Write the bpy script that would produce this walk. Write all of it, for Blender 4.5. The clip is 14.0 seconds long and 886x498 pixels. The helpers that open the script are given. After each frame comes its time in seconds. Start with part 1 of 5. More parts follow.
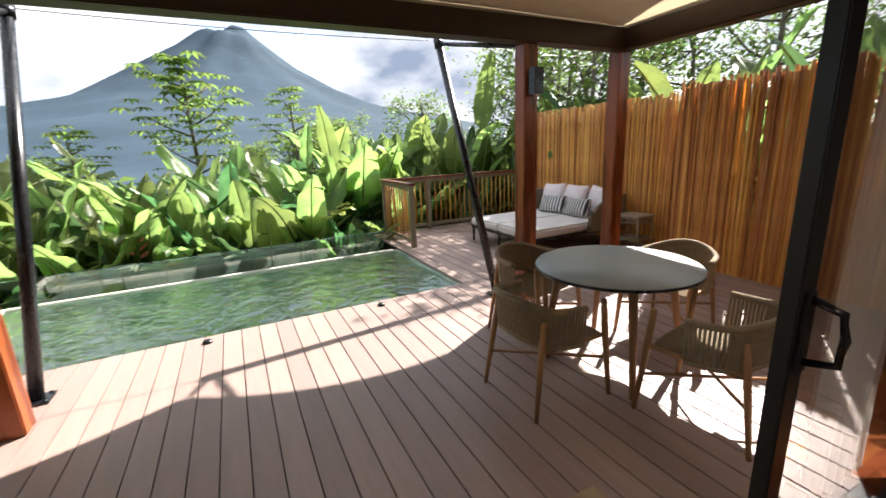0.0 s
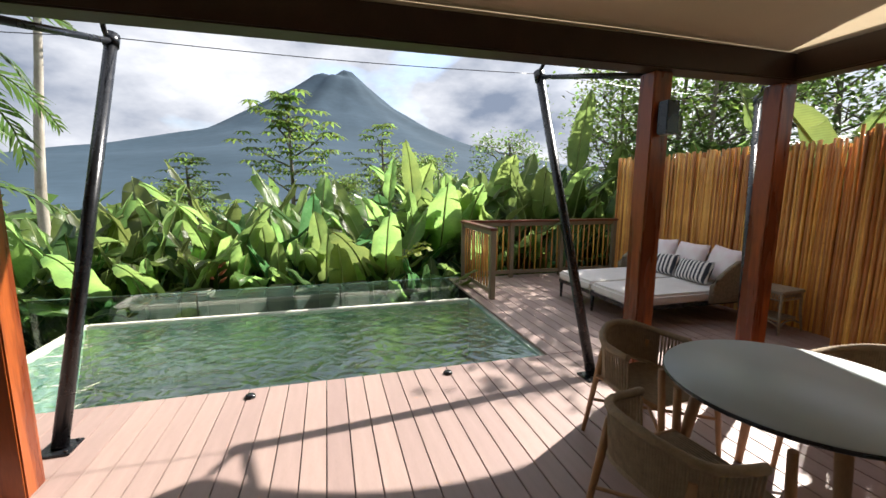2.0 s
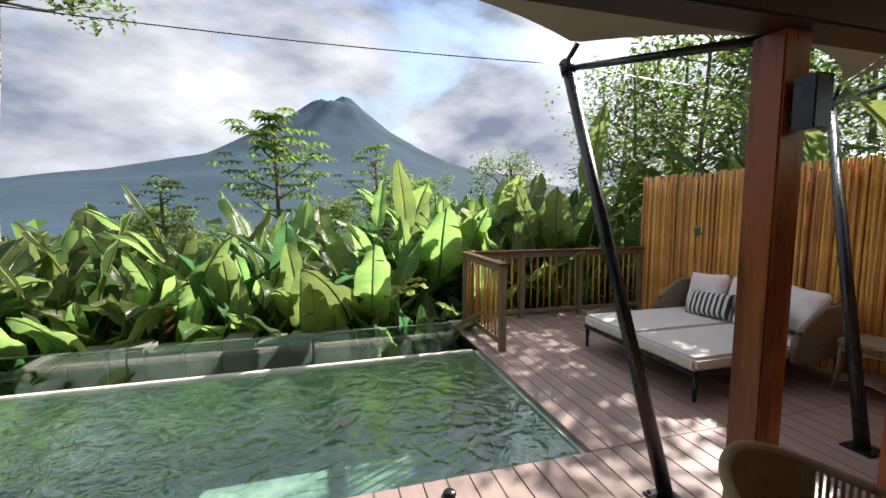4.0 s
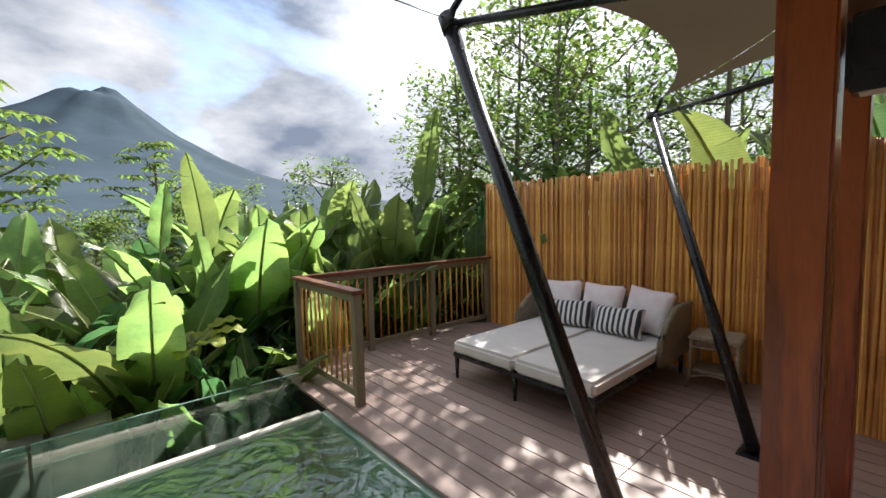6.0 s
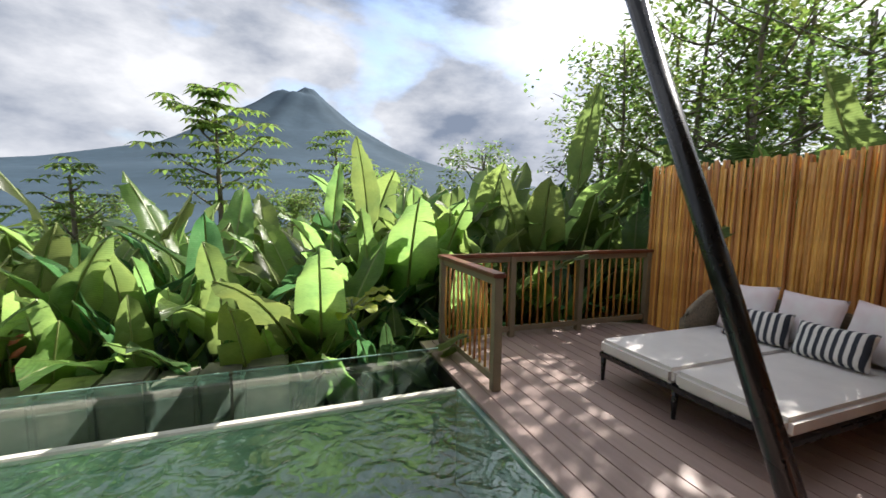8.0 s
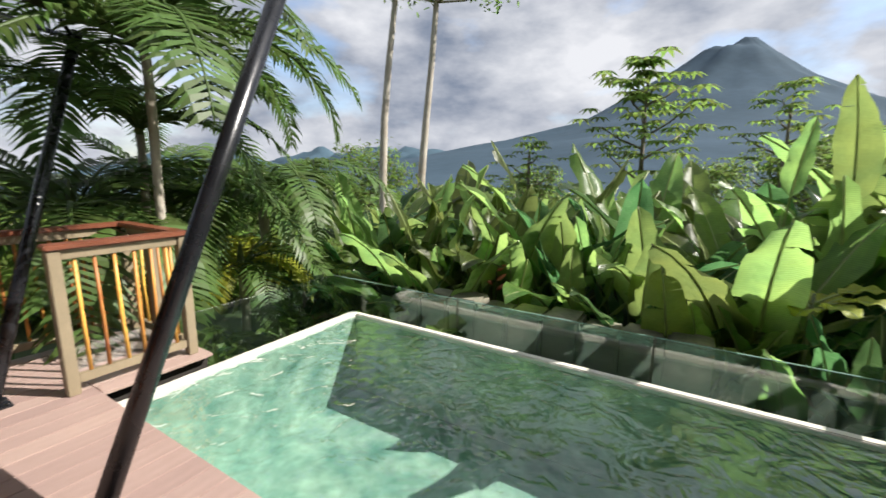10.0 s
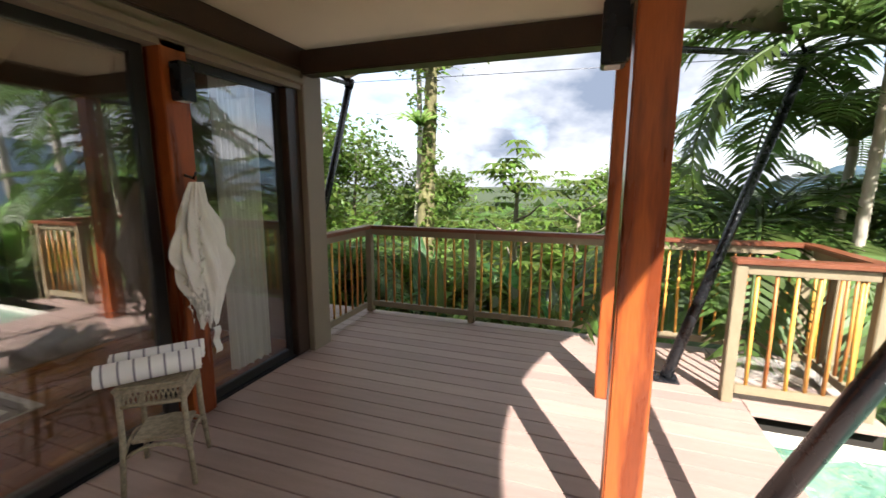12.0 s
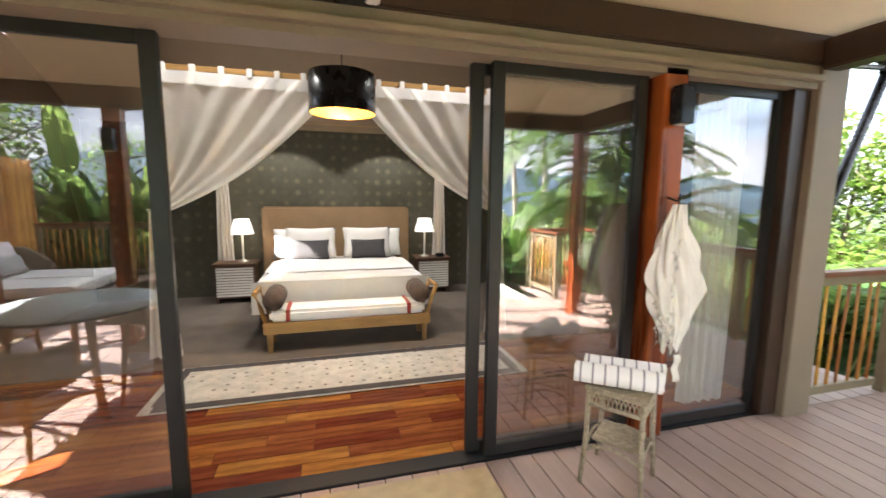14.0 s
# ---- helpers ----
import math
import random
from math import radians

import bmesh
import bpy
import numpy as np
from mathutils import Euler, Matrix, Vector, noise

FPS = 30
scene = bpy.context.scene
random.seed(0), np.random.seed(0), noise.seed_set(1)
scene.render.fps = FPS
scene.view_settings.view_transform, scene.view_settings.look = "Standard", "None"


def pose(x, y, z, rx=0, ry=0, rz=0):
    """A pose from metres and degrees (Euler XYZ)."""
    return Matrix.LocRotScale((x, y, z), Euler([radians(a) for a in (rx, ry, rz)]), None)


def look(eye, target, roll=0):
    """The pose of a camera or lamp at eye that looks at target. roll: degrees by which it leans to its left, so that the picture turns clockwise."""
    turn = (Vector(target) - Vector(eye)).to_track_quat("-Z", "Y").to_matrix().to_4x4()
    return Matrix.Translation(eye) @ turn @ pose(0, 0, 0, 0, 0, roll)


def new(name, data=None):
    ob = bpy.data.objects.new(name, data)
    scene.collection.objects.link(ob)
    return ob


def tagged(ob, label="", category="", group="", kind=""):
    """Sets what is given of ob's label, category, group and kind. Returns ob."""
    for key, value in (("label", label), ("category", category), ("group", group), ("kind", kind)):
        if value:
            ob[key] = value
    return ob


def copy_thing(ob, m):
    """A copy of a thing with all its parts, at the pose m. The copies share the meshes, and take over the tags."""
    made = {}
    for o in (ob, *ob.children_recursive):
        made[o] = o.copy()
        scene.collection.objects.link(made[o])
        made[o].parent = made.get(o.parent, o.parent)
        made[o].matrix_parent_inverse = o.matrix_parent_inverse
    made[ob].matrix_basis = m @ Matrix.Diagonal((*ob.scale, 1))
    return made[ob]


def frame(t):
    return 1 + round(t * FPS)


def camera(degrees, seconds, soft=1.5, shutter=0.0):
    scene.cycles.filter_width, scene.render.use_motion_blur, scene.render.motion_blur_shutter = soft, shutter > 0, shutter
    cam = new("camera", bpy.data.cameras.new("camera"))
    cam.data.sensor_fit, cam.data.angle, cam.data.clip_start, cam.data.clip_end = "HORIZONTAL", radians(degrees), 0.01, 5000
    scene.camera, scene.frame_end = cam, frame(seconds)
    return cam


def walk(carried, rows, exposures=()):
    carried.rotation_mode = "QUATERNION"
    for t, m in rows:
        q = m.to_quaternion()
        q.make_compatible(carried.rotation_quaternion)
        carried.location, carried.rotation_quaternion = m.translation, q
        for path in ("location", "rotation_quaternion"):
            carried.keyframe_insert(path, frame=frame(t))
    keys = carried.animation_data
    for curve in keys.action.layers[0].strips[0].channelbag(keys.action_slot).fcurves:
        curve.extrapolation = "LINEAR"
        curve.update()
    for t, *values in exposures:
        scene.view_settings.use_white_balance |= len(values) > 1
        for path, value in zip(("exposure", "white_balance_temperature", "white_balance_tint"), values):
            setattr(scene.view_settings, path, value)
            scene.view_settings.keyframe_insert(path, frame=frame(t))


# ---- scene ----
cam = camera(94.0, 14.0, shutter=0.15)
PATH = [
    (0, (-0.164, -0.666, 1.6), (0.697, 1.074, 1.12), -2.6),
    (0.5, (-0.238, -0.536, 1.615), (0.967, 1.006, 1.2), -1.8),
    (1, (-0.21, -0.421, 1.613), (0.943, 1.169, 1.238), -0.6),
    (1.5, (-0.061, -0.216, 1.65), (0.726, 1.594, 1.328), -0.2),
    (2, (0.069, -0.011, 1.651), (0.601, 1.893, 1.35), 0.3),
    (2.2, (0.054, 0.099, 1.651), (0.556, 2.012, 1.352), 0.6),
    (4.3, (0.415, 1.317, 1.692), (0.988, 3.226, 1.518), -0.4),
    (4.5, (0.422, 1.454, 1.692), (1.076, 3.338, 1.531), -0.5),
    (5, (0.508, 1.793, 1.677), (1.384, 3.586, 1.537), -0.7),
    (5.5, (0.545, 2.06, 1.683), (1.655, 3.718, 1.541), -1.0),
    (6, (0.586, 2.285, 1.676), (1.893, 3.791, 1.525), -1.3),
    (6.5, (0.638, 2.368, 1.668), (2.066, 3.759, 1.504), -1.6),
    (7, (0.691, 2.392, 1.677), (1.971, 3.922, 1.539), -1.3),
    (7.2, (0.688, 2.4, 1.674), (1.859, 4.017, 1.553), -1.1),
    (9.3, (0.647, 2.415, 1.567), (0.359, 4.355, 1.174), 1.5),
    (9.5, (0.603, 2.403, 1.598), (0.12, 4.301, 1.195), 1.3),
    (10, (0.381, 2.43, 1.548), (-0.64, 4.111, 1.183), 0.8),
    (10.5, (0.249, 2.37, 1.512), (-1.299, 3.592, 1.179), 0.1),
    (11, (0.19, 2.338, 1.552), (-1.698, 2.905, 1.213), 0.1),
    (11.2, (0.216, 2.27, 1.524), (-1.736, 2.595, 1.234), 0.9),
    (11.5, (0.141, 2.341, 1.544), (-1.827, 2.224, 1.212), -0.0),
    (12, (0.168, 2.331, 1.564), (-1.696, 1.681, 1.244), 0.2),
    (12.5, (0.183, 2.323, 1.572), (-1.509, 1.299, 1.272), 0.3),
    (13, (0.19, 2.293, 1.576), (-1.266, 0.952, 1.289), 0.4),
    (13.5, (0.239, 2.216, 1.58), (-0.835, 0.55, 1.311), 0.2),
    (14, (0.287, 2.087, 1.592), (-0.246, 0.176, 1.342), 0.5),
]
walk(cam, [(t, look(eye, target, roll)) for t, eye, target, roll in PATH],
     [(t, stops, 6250, 12) for t, stops in ((0, 1.9), (1.0, 1.75), (2.0, 1.45), (4.5, 1.3), (7.0, 1.4), (9.5, 1.1), (11.0, 1.3), (12.0, 1.95), (13.0, 2.4), (13.5, 3.0), (14.0, 3.6))])

# ---- light ----
SUN_DIR = Vector((0.99, 0.53, 1.0)).normalized()
sun_data = bpy.data.lights.new("sun", "SUN")
sun_data.energy, sun_data.angle, sun_data.color = 4.6, radians(0.6), (1.0, 0.93, 0.82)
sun = new("sun", sun_data)
sun.matrix_world = look(SUN_DIR * 50, (0, 0, 0))

world = bpy.data.worlds.new("sky")
scene.world = world
world.use_nodes = True
wn, wl = world.node_tree.nodes, world.node_tree.links
wn.clear()
sky = wn.new("ShaderNodeTexSky")
sky.sky_type, sky.sun_disc = "NISHITA", False
sky.sun_elevation = math.asin(SUN_DIR.z)
sky.sun_rotation = math.atan2(SUN_DIR.x, SUN_DIR.y)
sky_bg = wn.new("ShaderNodeBackground")
sky_bg.inputs["Strength"].default_value = 0.10
wl.new(sky.outputs[0], sky_bg.inputs["Color"])
# broken cumulus cover over the whole sky
geo_dir = wn.new("ShaderNodeTexCoord")
squash = wn.new("ShaderNodeMapping")
squash.inputs["Scale"].default_value = (1.0, 1.0, 2.1)
squash.inputs["Location"].default_value = (3.1, 0.7, 0.2)
wl.new(geo_dir.outputs["Generated"], squash.inputs[0])
cover = wn.new("ShaderNodeTexNoise")
cover.inputs["Scale"].default_value, cover.inputs["Detail"].default_value = 2.6, 9
cover.inputs["Roughness"].default_value, cover.inputs["Distortion"].default_value = 0.52, 0.25
wl.new(squash.outputs[0], cover.inputs["Vector"])
cover_ramp = wn.new("ShaderNodeValToRGB")
cover_ramp.color_ramp.elements[0].position, cover_ramp.color_ramp.elements[1].position = 0.31, 0.45
wl.new(cover.outputs[0], cover_ramp.inputs[0])
body = wn.new("ShaderNodeTexNoise")
body.inputs["Scale"].default_value, body.inputs["Detail"].default_value, body.inputs["Roughness"].default_value = 3.4, 8, 0.55
wl.new(squash.outputs[0], body.inputs["Vector"])
body_ramp = wn.new("ShaderNodeValToRGB")
for e, (p, c) in zip(body_ramp.color_ramp.elements, ((0.35, (0.27, 0.32, 0.41, 1)), (0.64, (1.0, 1.0, 1.0, 1)))):
    e.position, e.color = p, c
wl.new(body.outputs[0], body_ramp.inputs[0])
cloud_bg = wn.new("ShaderNodeBackground")
# thin cloud round the sun scatters its light forwards
toward = wn.new("ShaderNodeVectorMath")
toward.operation = "DOT_PRODUCT"
toward.inputs[1].default_value = SUN_DIR
wl.new(geo_dir.outputs["Generated"], toward.inputs[0])
halo = wn.new("ShaderNodeMapRange")
halo.interpolation_type = "SMOOTHSTEP"
halo.inputs["From Min"].default_value, halo.inputs["From Max"].default_value = 0.70, 1.0
halo.inputs["To Min"].default_value, halo.inputs["To Max"].default_value = 0.41, 0.80
wl.new(toward.outputs["Value"], halo.inputs[0])
wl.new(halo.outputs[0], cloud_bg.inputs["Strength"])
wl.new(body_ramp.outputs[0], cloud_bg.inputs["Color"])
sky_mix = wn.new("ShaderNodeMixShader")
wl.new(cover_ramp.outputs[0], sky_mix.inputs[0])
wl.new(sky_bg.outputs[0], sky_mix.inputs[1])
wl.new(cloud_bg.outputs[0], sky_mix.inputs[2])
world_out = wn.new("ShaderNodeOutputWorld")
wl.new(sky_mix.outputs[0], world_out.inputs["Surface"])


# ---- materials ----
def mat(name, base, rough=0.6, metal=0.0, var=0.25, scale=8.0, stretch=(1, 1, 1), bump=0.1, fine=60.0, second=None,
        random_tint=0.0, island=False, trans=0.0, spec=0.5, detail=6):
    """A surface with broad stains, fine grain and relief; base and second are linear colours."""
    m = bpy.data.materials.new(name)
    m.use_nodes = True
    n, l = m.node_tree.nodes, m.node_tree.links
    bsdf = n["Principled BSDF"]
    tc = n.new("ShaderNodeTexCoord")
    mp = n.new("ShaderNodeMapping")
    mp.inputs["Scale"].default_value = stretch
    l.new(tc.outputs["Object"], mp.inputs[0])
    broad = n.new("ShaderNodeTexNoise")
    broad.inputs["Scale"].default_value, broad.inputs["Detail"].default_value = scale, detail
    l.new(mp.outputs[0], broad.inputs["Vector"])
    grain = n.new("ShaderNodeTexNoise")
    grain.inputs["Scale"].default_value, grain.inputs["Detail"].default_value = fine, 3
    l.new(mp.outputs[0], grain.inputs["Vector"])
    ramp = n.new("ShaderNodeValToRGB")
    sec = second or tuple(c * (1 - var) for c in base)
    ramp.color_ramp.elements[0].position, ramp.color_ramp.elements[1].position = 0.3, 0.7
    ramp.color_ramp.elements[0].color, ramp.color_ramp.elements[1].color = (*sec, 1), (*base, 1)
    l.new(broad.outputs[0], ramp.inputs[0])
    mixg = n.new("ShaderNodeMix")
    mixg.data_type, mixg.blend_type = "RGBA", "MULTIPLY"
    mixg.inputs["Factor"].default_value = 0.5
    gr = n.new("ShaderNodeValToRGB")
    gr.color_ramp.elements[0].position, gr.color_ramp.elements[1].position = 0.25, 0.7
    gr.color_ramp.elements[0].color, gr.color_ramp.elements[1].color = (1 - var, 1 - var, 1 - var, 1), (1, 1, 1, 1)
    l.new(grain.outputs[0], gr.inputs[0])
    l.new(ramp.outputs[0], mixg.inputs[6])
    l.new(gr.outputs[0], mixg.inputs[7])
    out = mixg.outputs[2]
    if random_tint:
        src = n.new("ShaderNodeNewGeometry").outputs["Random Per Island"] if island else n.new("ShaderNodeObjectInfo").outputs["Random"]
        mr = n.new("ShaderNodeMapRange")
        mr.inputs["To Min"].default_value, mr.inputs["To Max"].default_value = 1 - random_tint, 1 + random_tint
        l.new(src, mr.inputs[0])
        hsv = n.new("ShaderNodeHueSaturation")
        l.new(mr.outputs[0], hsv.inputs["Value"])
        mh = n.new("ShaderNodeMapRange")
        mh.inputs["To Min"].default_value, mh.inputs["To Max"].default_value = 0.5 - random_tint * 0.05, 0.5 + random_tint * 0.05
        l.new(src, mh.inputs[0])
        l.new(mh.outputs[0], hsv.inputs["Hue"])
        l.new(out, hsv.inputs["Color"])
        out = hsv.outputs[0]
    l.new(out, bsdf.inputs["Base Color"])
    rr = n.new("ShaderNodeMapRange")
    rr.inputs["To Min"].default_value, rr.inputs["To Max"].default_value = max(0.02, rough - 0.12), min(1, rough + 0.1)
    l.new(broad.outputs[0], rr.inputs[0])
    l.new(rr.outputs[0], bsdf.inputs["Roughness"])
    bsdf.inputs["Metallic"].default_value = metal
    bsdf.inputs["Specular IOR Level"].default_value = spec
    if bump:
        b = n.new("ShaderNodeBump")
        b.inputs["Strength"].default_value, b.inputs["Distance"].default_value = bump, 0.01
        l.new(grain.outputs[0], b.inputs["Height"])
        l.new(b.outputs[0], bsdf.inputs["Normal"])
    if trans:
        tr = n.new("ShaderNodeBsdfTranslucent")
        bright = n.new("ShaderNodeHueSaturation")
        bright.inputs["Value"].default_value, bright.inputs["Saturation"].default_value = 2.5, 0.95
        l.new(out, bright.inputs["Color"])
        l.new(bright.outputs[0], tr.inputs["Color"])
        ms = n.new("ShaderNodeMixShader")
        ms.inputs[0].default_value = trans
        l.new(bsdf.outputs[0], ms.inputs[1])
        l.new(tr.outputs[0], ms.inputs[2])
        l.new(ms.outputs[0], n["Material Output"].inputs["Surface"])
    return m


def sheen(n, l, weight, least, power=4.0):
    """Mirror share: least head-on, rising to full at grazing angles."""
    p, m = n.new("ShaderNodeMath"), n.new("ShaderNodeMath")
    p.operation, m.operation = "POWER", "MULTIPLY_ADD"
    p.inputs[1].default_value = power
    m.inputs[1].default_value, m.inputs[2].default_value = 1 - least, least
    l.new(weight.outputs["Facing"], p.inputs[0])
    l.new(p.outputs[0], m.inputs[0])
    return m.outputs[0]


def glass_mat(name, tint=(1, 1, 1), rough=0.0):
    """A thin pane: clear, with a mirror sheen that grows at grazing angles."""
    m = bpy.data.materials.new(name)
    m.use_nodes = True
    n, l = m.node_tree.nodes, m.node_tree.links
    n.remove(n["Principled BSDF"])
    clear, gloss, ms, fr = (n.new("ShaderNodeBsdf" + "Transparent"), n.new("ShaderNodeBsdfGlossy"), n.new("ShaderNodeMixShader"), n.new("ShaderNodeLayerWeight"))
    clear.inputs[0].default_value = (*tint, 1)
    gloss.inputs["Roughness"].default_value = rough
    fr.inputs["Blend"].default_value = 0.5
    l.new(sheen(n, l, fr, 0.17), ms.inputs[0])
    l.new(clear.outputs[0], ms.inputs[1])
    l.new(gloss.outputs[0], ms.inputs[2])
    l.new(ms.outputs[0], n["Material Output"].inputs["Surface"])
    return m


M_DECK = mat("composite_decking", (0.375, 0.268, 0.234), 0.5, var=0.18, scale=2.5, stretch=(6, 0.7, 6), fine=40, bump=0.12, random_tint=0.10)
M_JOIST = mat("deck_gap", (0.03, 0.025, 0.02), 0.9)
M_POST = mat("stained_timber", (0.36, 0.085, 0.018), 0.3, var=0.45, scale=2.2, stretch=(4, 4, 0.45), fine=30, bump=0.08, second=(0.17, 0.035, 0.010))
for k in M_POST.node_tree.nodes:
    if k.type == "VALTORGB" and k.color_ramp.elements[0].color[0] < 0.3 and k.color_ramp.elements[1].color[0] < 0.5:
        k.color_ramp.elements[0].position, k.color_ramp.elements[1].position = 0.44, 0.53
M_BEAM = mat("dark_timber", (0.045, 0.022, 0.013), 0.45, var=0.4, scale=3, stretch=(2, 2, 2), fine=30, bump=0.1)
M_RAILCAP = mat("rail_cap_timber", (0.22, 0.07, 0.035), 0.4, var=0.4, scale=4, fine=40, random_tint=0.1)
M_RAILPOST = mat("olive_paint", (0.25, 0.20, 0.125), 0.55, var=0.2, scale=5, fine=50)
M_BAMBOO = mat("bamboo_cane", (0.74, 0.38, 0.105), 0.38, var=0.35, scale=4, stretch=(2, 2, 0.7), fine=25, bump=0.1, second=(0.58, 0.25, 0.06), random_tint=0.38)
M_BALUSTER = mat("cane_baluster", (0.66, 0.34, 0.07), 0.45, var=0.4, scale=5, stretch=(2, 2, 1), second=(0.46, 0.18, 0.04), random_tint=0.35)
M_BLACK = mat("black_powder_coat", (0.012, 0.013, 0.016), 0.28, var=0.3, scale=10, fine=120, bump=0.04)
M_FRAME = mat("charcoal_aluminium", (0.012, 0.012, 0.013), 0.4, var=0.25, scale=6, fine=90, bump=0.03)
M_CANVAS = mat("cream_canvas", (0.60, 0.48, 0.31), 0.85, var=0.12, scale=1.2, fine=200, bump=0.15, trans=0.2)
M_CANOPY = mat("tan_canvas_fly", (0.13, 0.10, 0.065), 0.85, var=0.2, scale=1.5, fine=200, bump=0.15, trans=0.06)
M_TRIM = mat("taupe_trim", (0.25, 0.195, 0.14), 0.6, var=0.15, scale=3)
M_WALL = mat("brown_cladding", (0.14, 0.095, 0.06), 0.65, var=0.2, scale=2)
# pale patches are part stone mosaic, part caustic light put into the colour
M_POOLTILE = mat("green_caustic_mosaic", (0.50, 0.56, 0.47), 0.35, var=0.5, scale=3.6, fine=11, bump=0.0, second=(0.15, 0.27, 0.23), detail=8)
M_LIP = mat("pale_pool_rim", (0.72, 0.70, 0.62), 0.5, var=0.2, scale=6)
M_STONE = mat("mossy_stone", (0.30, 0.28, 0.22), 0.85, var=0.5, scale=3, fine=18, bump=0.5, second=(0.10, 0.11, 0.07))
M_GROUND = mat("jungle_floor", (0.045, 0.075, 0.022), 0.9, var=0.5, scale=0.35, fine=3, bump=0.3, second=(0.03, 0.04, 0.015))
M_GLASS = glass_mat("window_glass")
M_POOLGLASS = glass_mat("balustrade_glass", (0.86, 0.93, 0.90))


def water_mat():
    m = bpy.data.materials.new("pool_water")
    m.use_nodes = True
    n, l = m.node_tree.nodes, m.node_tree.links
    n.remove(n["Principled BSDF"])
    clear, gloss, ms, fr = n.new("ShaderNodeBsdfTransparent"), n.new("ShaderNodeBsdfGlossy"), n.new("ShaderNodeMixShader"), n.new("ShaderNodeLayerWeight")
    clear.inputs[0].default_value = (0.56, 0.80, 0.73, 1)
    gloss.inputs["Roughness"].default_value = 0.02
    fr.inputs["Blend"].default_value = 0.5
    tc = n.new("ShaderNodeTexCoord")
    a, b = n.new("ShaderNodeTexNoise"), n.new("ShaderNodeTexNoise")
    a.inputs["Scale"].default_value, a.inputs["Detail"].default_value, a.inputs["Distortion"].default_value = 4.5, 2, 0.8
    b.inputs["Scale"].default_value, b.inputs["Detail"].default_value, b.inputs["Distortion"].default_value = 13.0, 2, 0.5
    for k in (a, b):
        l.new(tc.outputs["Object"], k.inputs["Vector"])
    b1, b2 = n.new("ShaderNodeBump"), n.new("ShaderNodeBump")
    b1.inputs["Strength"].default_value, b1.inputs["Distance"].default_value = 1.0, 0.042
    b2.inputs["Strength"].default_value, b2.inputs["Distance"].default_value = 0.7, 0.012
    l.new(a.outputs[0], b1.inputs["Height"])
    l.new(b.outputs[0], b2.inputs["Height"])
    l.new(b1.outputs[0], b2.inputs["Normal"])
    l.new(b2.outputs[0], gloss.inputs["Normal"])
    l.new(b2.outputs[0], fr.inputs["Normal"])
    l.new(sheen(n, l, fr, 0.07, 2.5), ms.inputs[0])
    l.new(clear.outputs[0], ms.inputs[1])
    l.new(gloss.outputs[0], ms.inputs[2])
    l.new(ms.outputs[0], n["Material Output"].inputs["Surface"])
    return m


M_WATER = water_mat()


# ---- mesh helpers ----
def add_box(bm, x0, x1, y0, y1, z0, z1, bevel=0.0):
    r = bmesh.ops.create_cube(bm, size=1)
    for v in r["verts"]:
        v.co = Vector((x0 + (v.co.x + 0.5) * (x1 - x0), y0 + (v.co.y + 0.5) * (y1 - y0), z0 + (v.co.z + 0.5) * (z1 - z0)))
    if bevel:
        edges = list({e for v in r["verts"] for e in v.link_edges})
        bmesh.ops.bevel(bm, geom=edges, offset=bevel, segments=2, affect="EDGES", clamp_overlap=True)
    return bm


def box(x0, x1, y0, y1, z0, z1, bevel=0.0):
    return add_box(bmesh.new(), x0, x1, y0, y1, z0, z1, bevel)


def add_tube(bm, pts, radii, sides=8, cap=True):
    """A tube along points; radii one a point or one for all."""
    pts = [Vector(p) for p in pts]
    if not isinstance(radii, (list, tuple)):
        radii = [radii] * len(pts)
    rings = []
    for i, p in enumerate(pts):
        d = (pts[min(i + 1, len(pts) - 1)] - pts[max(i - 1, 0)]).normalized()
        up = Vector((0, 0, 1)) if abs(d.z) < 0.95 else Vector((1, 0, 0))
        s = d.cross(up).normalized()
        u = s.cross(d).normalized()
        rings.append([bm.verts.new(p + radii[i] * (math.cos(a) * s + math.sin(a) * u)) for a in (2 * math.pi * k / sides for k in range(sides))])
    for r0, r1 in zip(rings, rings[1:]):
        for k in range(sides):
            f = bm.faces.new((r0[k], r0[(k + 1) % sides], r1[(k + 1) % sides], r1[k]))
            f.smooth = True
    if cap:
        bm.faces.new(rings[0])
        bm.faces.new(rings[-1][::-1])
    return bm


def tube(pts, radii, sides=8):
    return add_tube(bmesh.new(), pts, radii, sides)


def add_grid(bm, nx, ny, fn, smooth=True, close_u=False):
    vs = [[bm.verts.new(fn(i / nx, j / ny)) for j in range(ny + 1)] for i in range(nx + 1)]
    for i in range(nx):
        for j in range(ny):
            f = bm.faces.new((vs[i][j], vs[i + 1][j], vs[i + 1][j + 1], vs[i][j + 1]))
            f.smooth = smooth
    return bm


def grid(nx, ny, fn, smooth=True):
    return add_grid(bmesh.new(), nx, ny, fn, smooth)


def to_mesh(name, bm, material):
    bmesh.ops.recalc_face_normals(bm, faces=bm.faces)
    me = bpy.data.meshes.new(name)
    bm.to_mesh(me)
    bm.free()
    for k in (material if isinstance(material, (list, tuple)) else [material]):
        me.materials.append(k)
    return me


def part(name, bm, material, parent=None, label=""):
    ob = new(name, bm if isinstance(bm, bpy.types.Mesh) else to_mesh(name, bm, material))
    if parent:
        ob.parent = parent
    return tagged(ob, label)


def thing(name, label, category, at=(0, 0, 0), rz=0, group="", kind=""):
    ob = new(name)
    ob.empty_display_size = 0.1
    ob.matrix_basis = pose(*at, 0, 0, rz)
    return tagged(ob, label, category, group, kind)


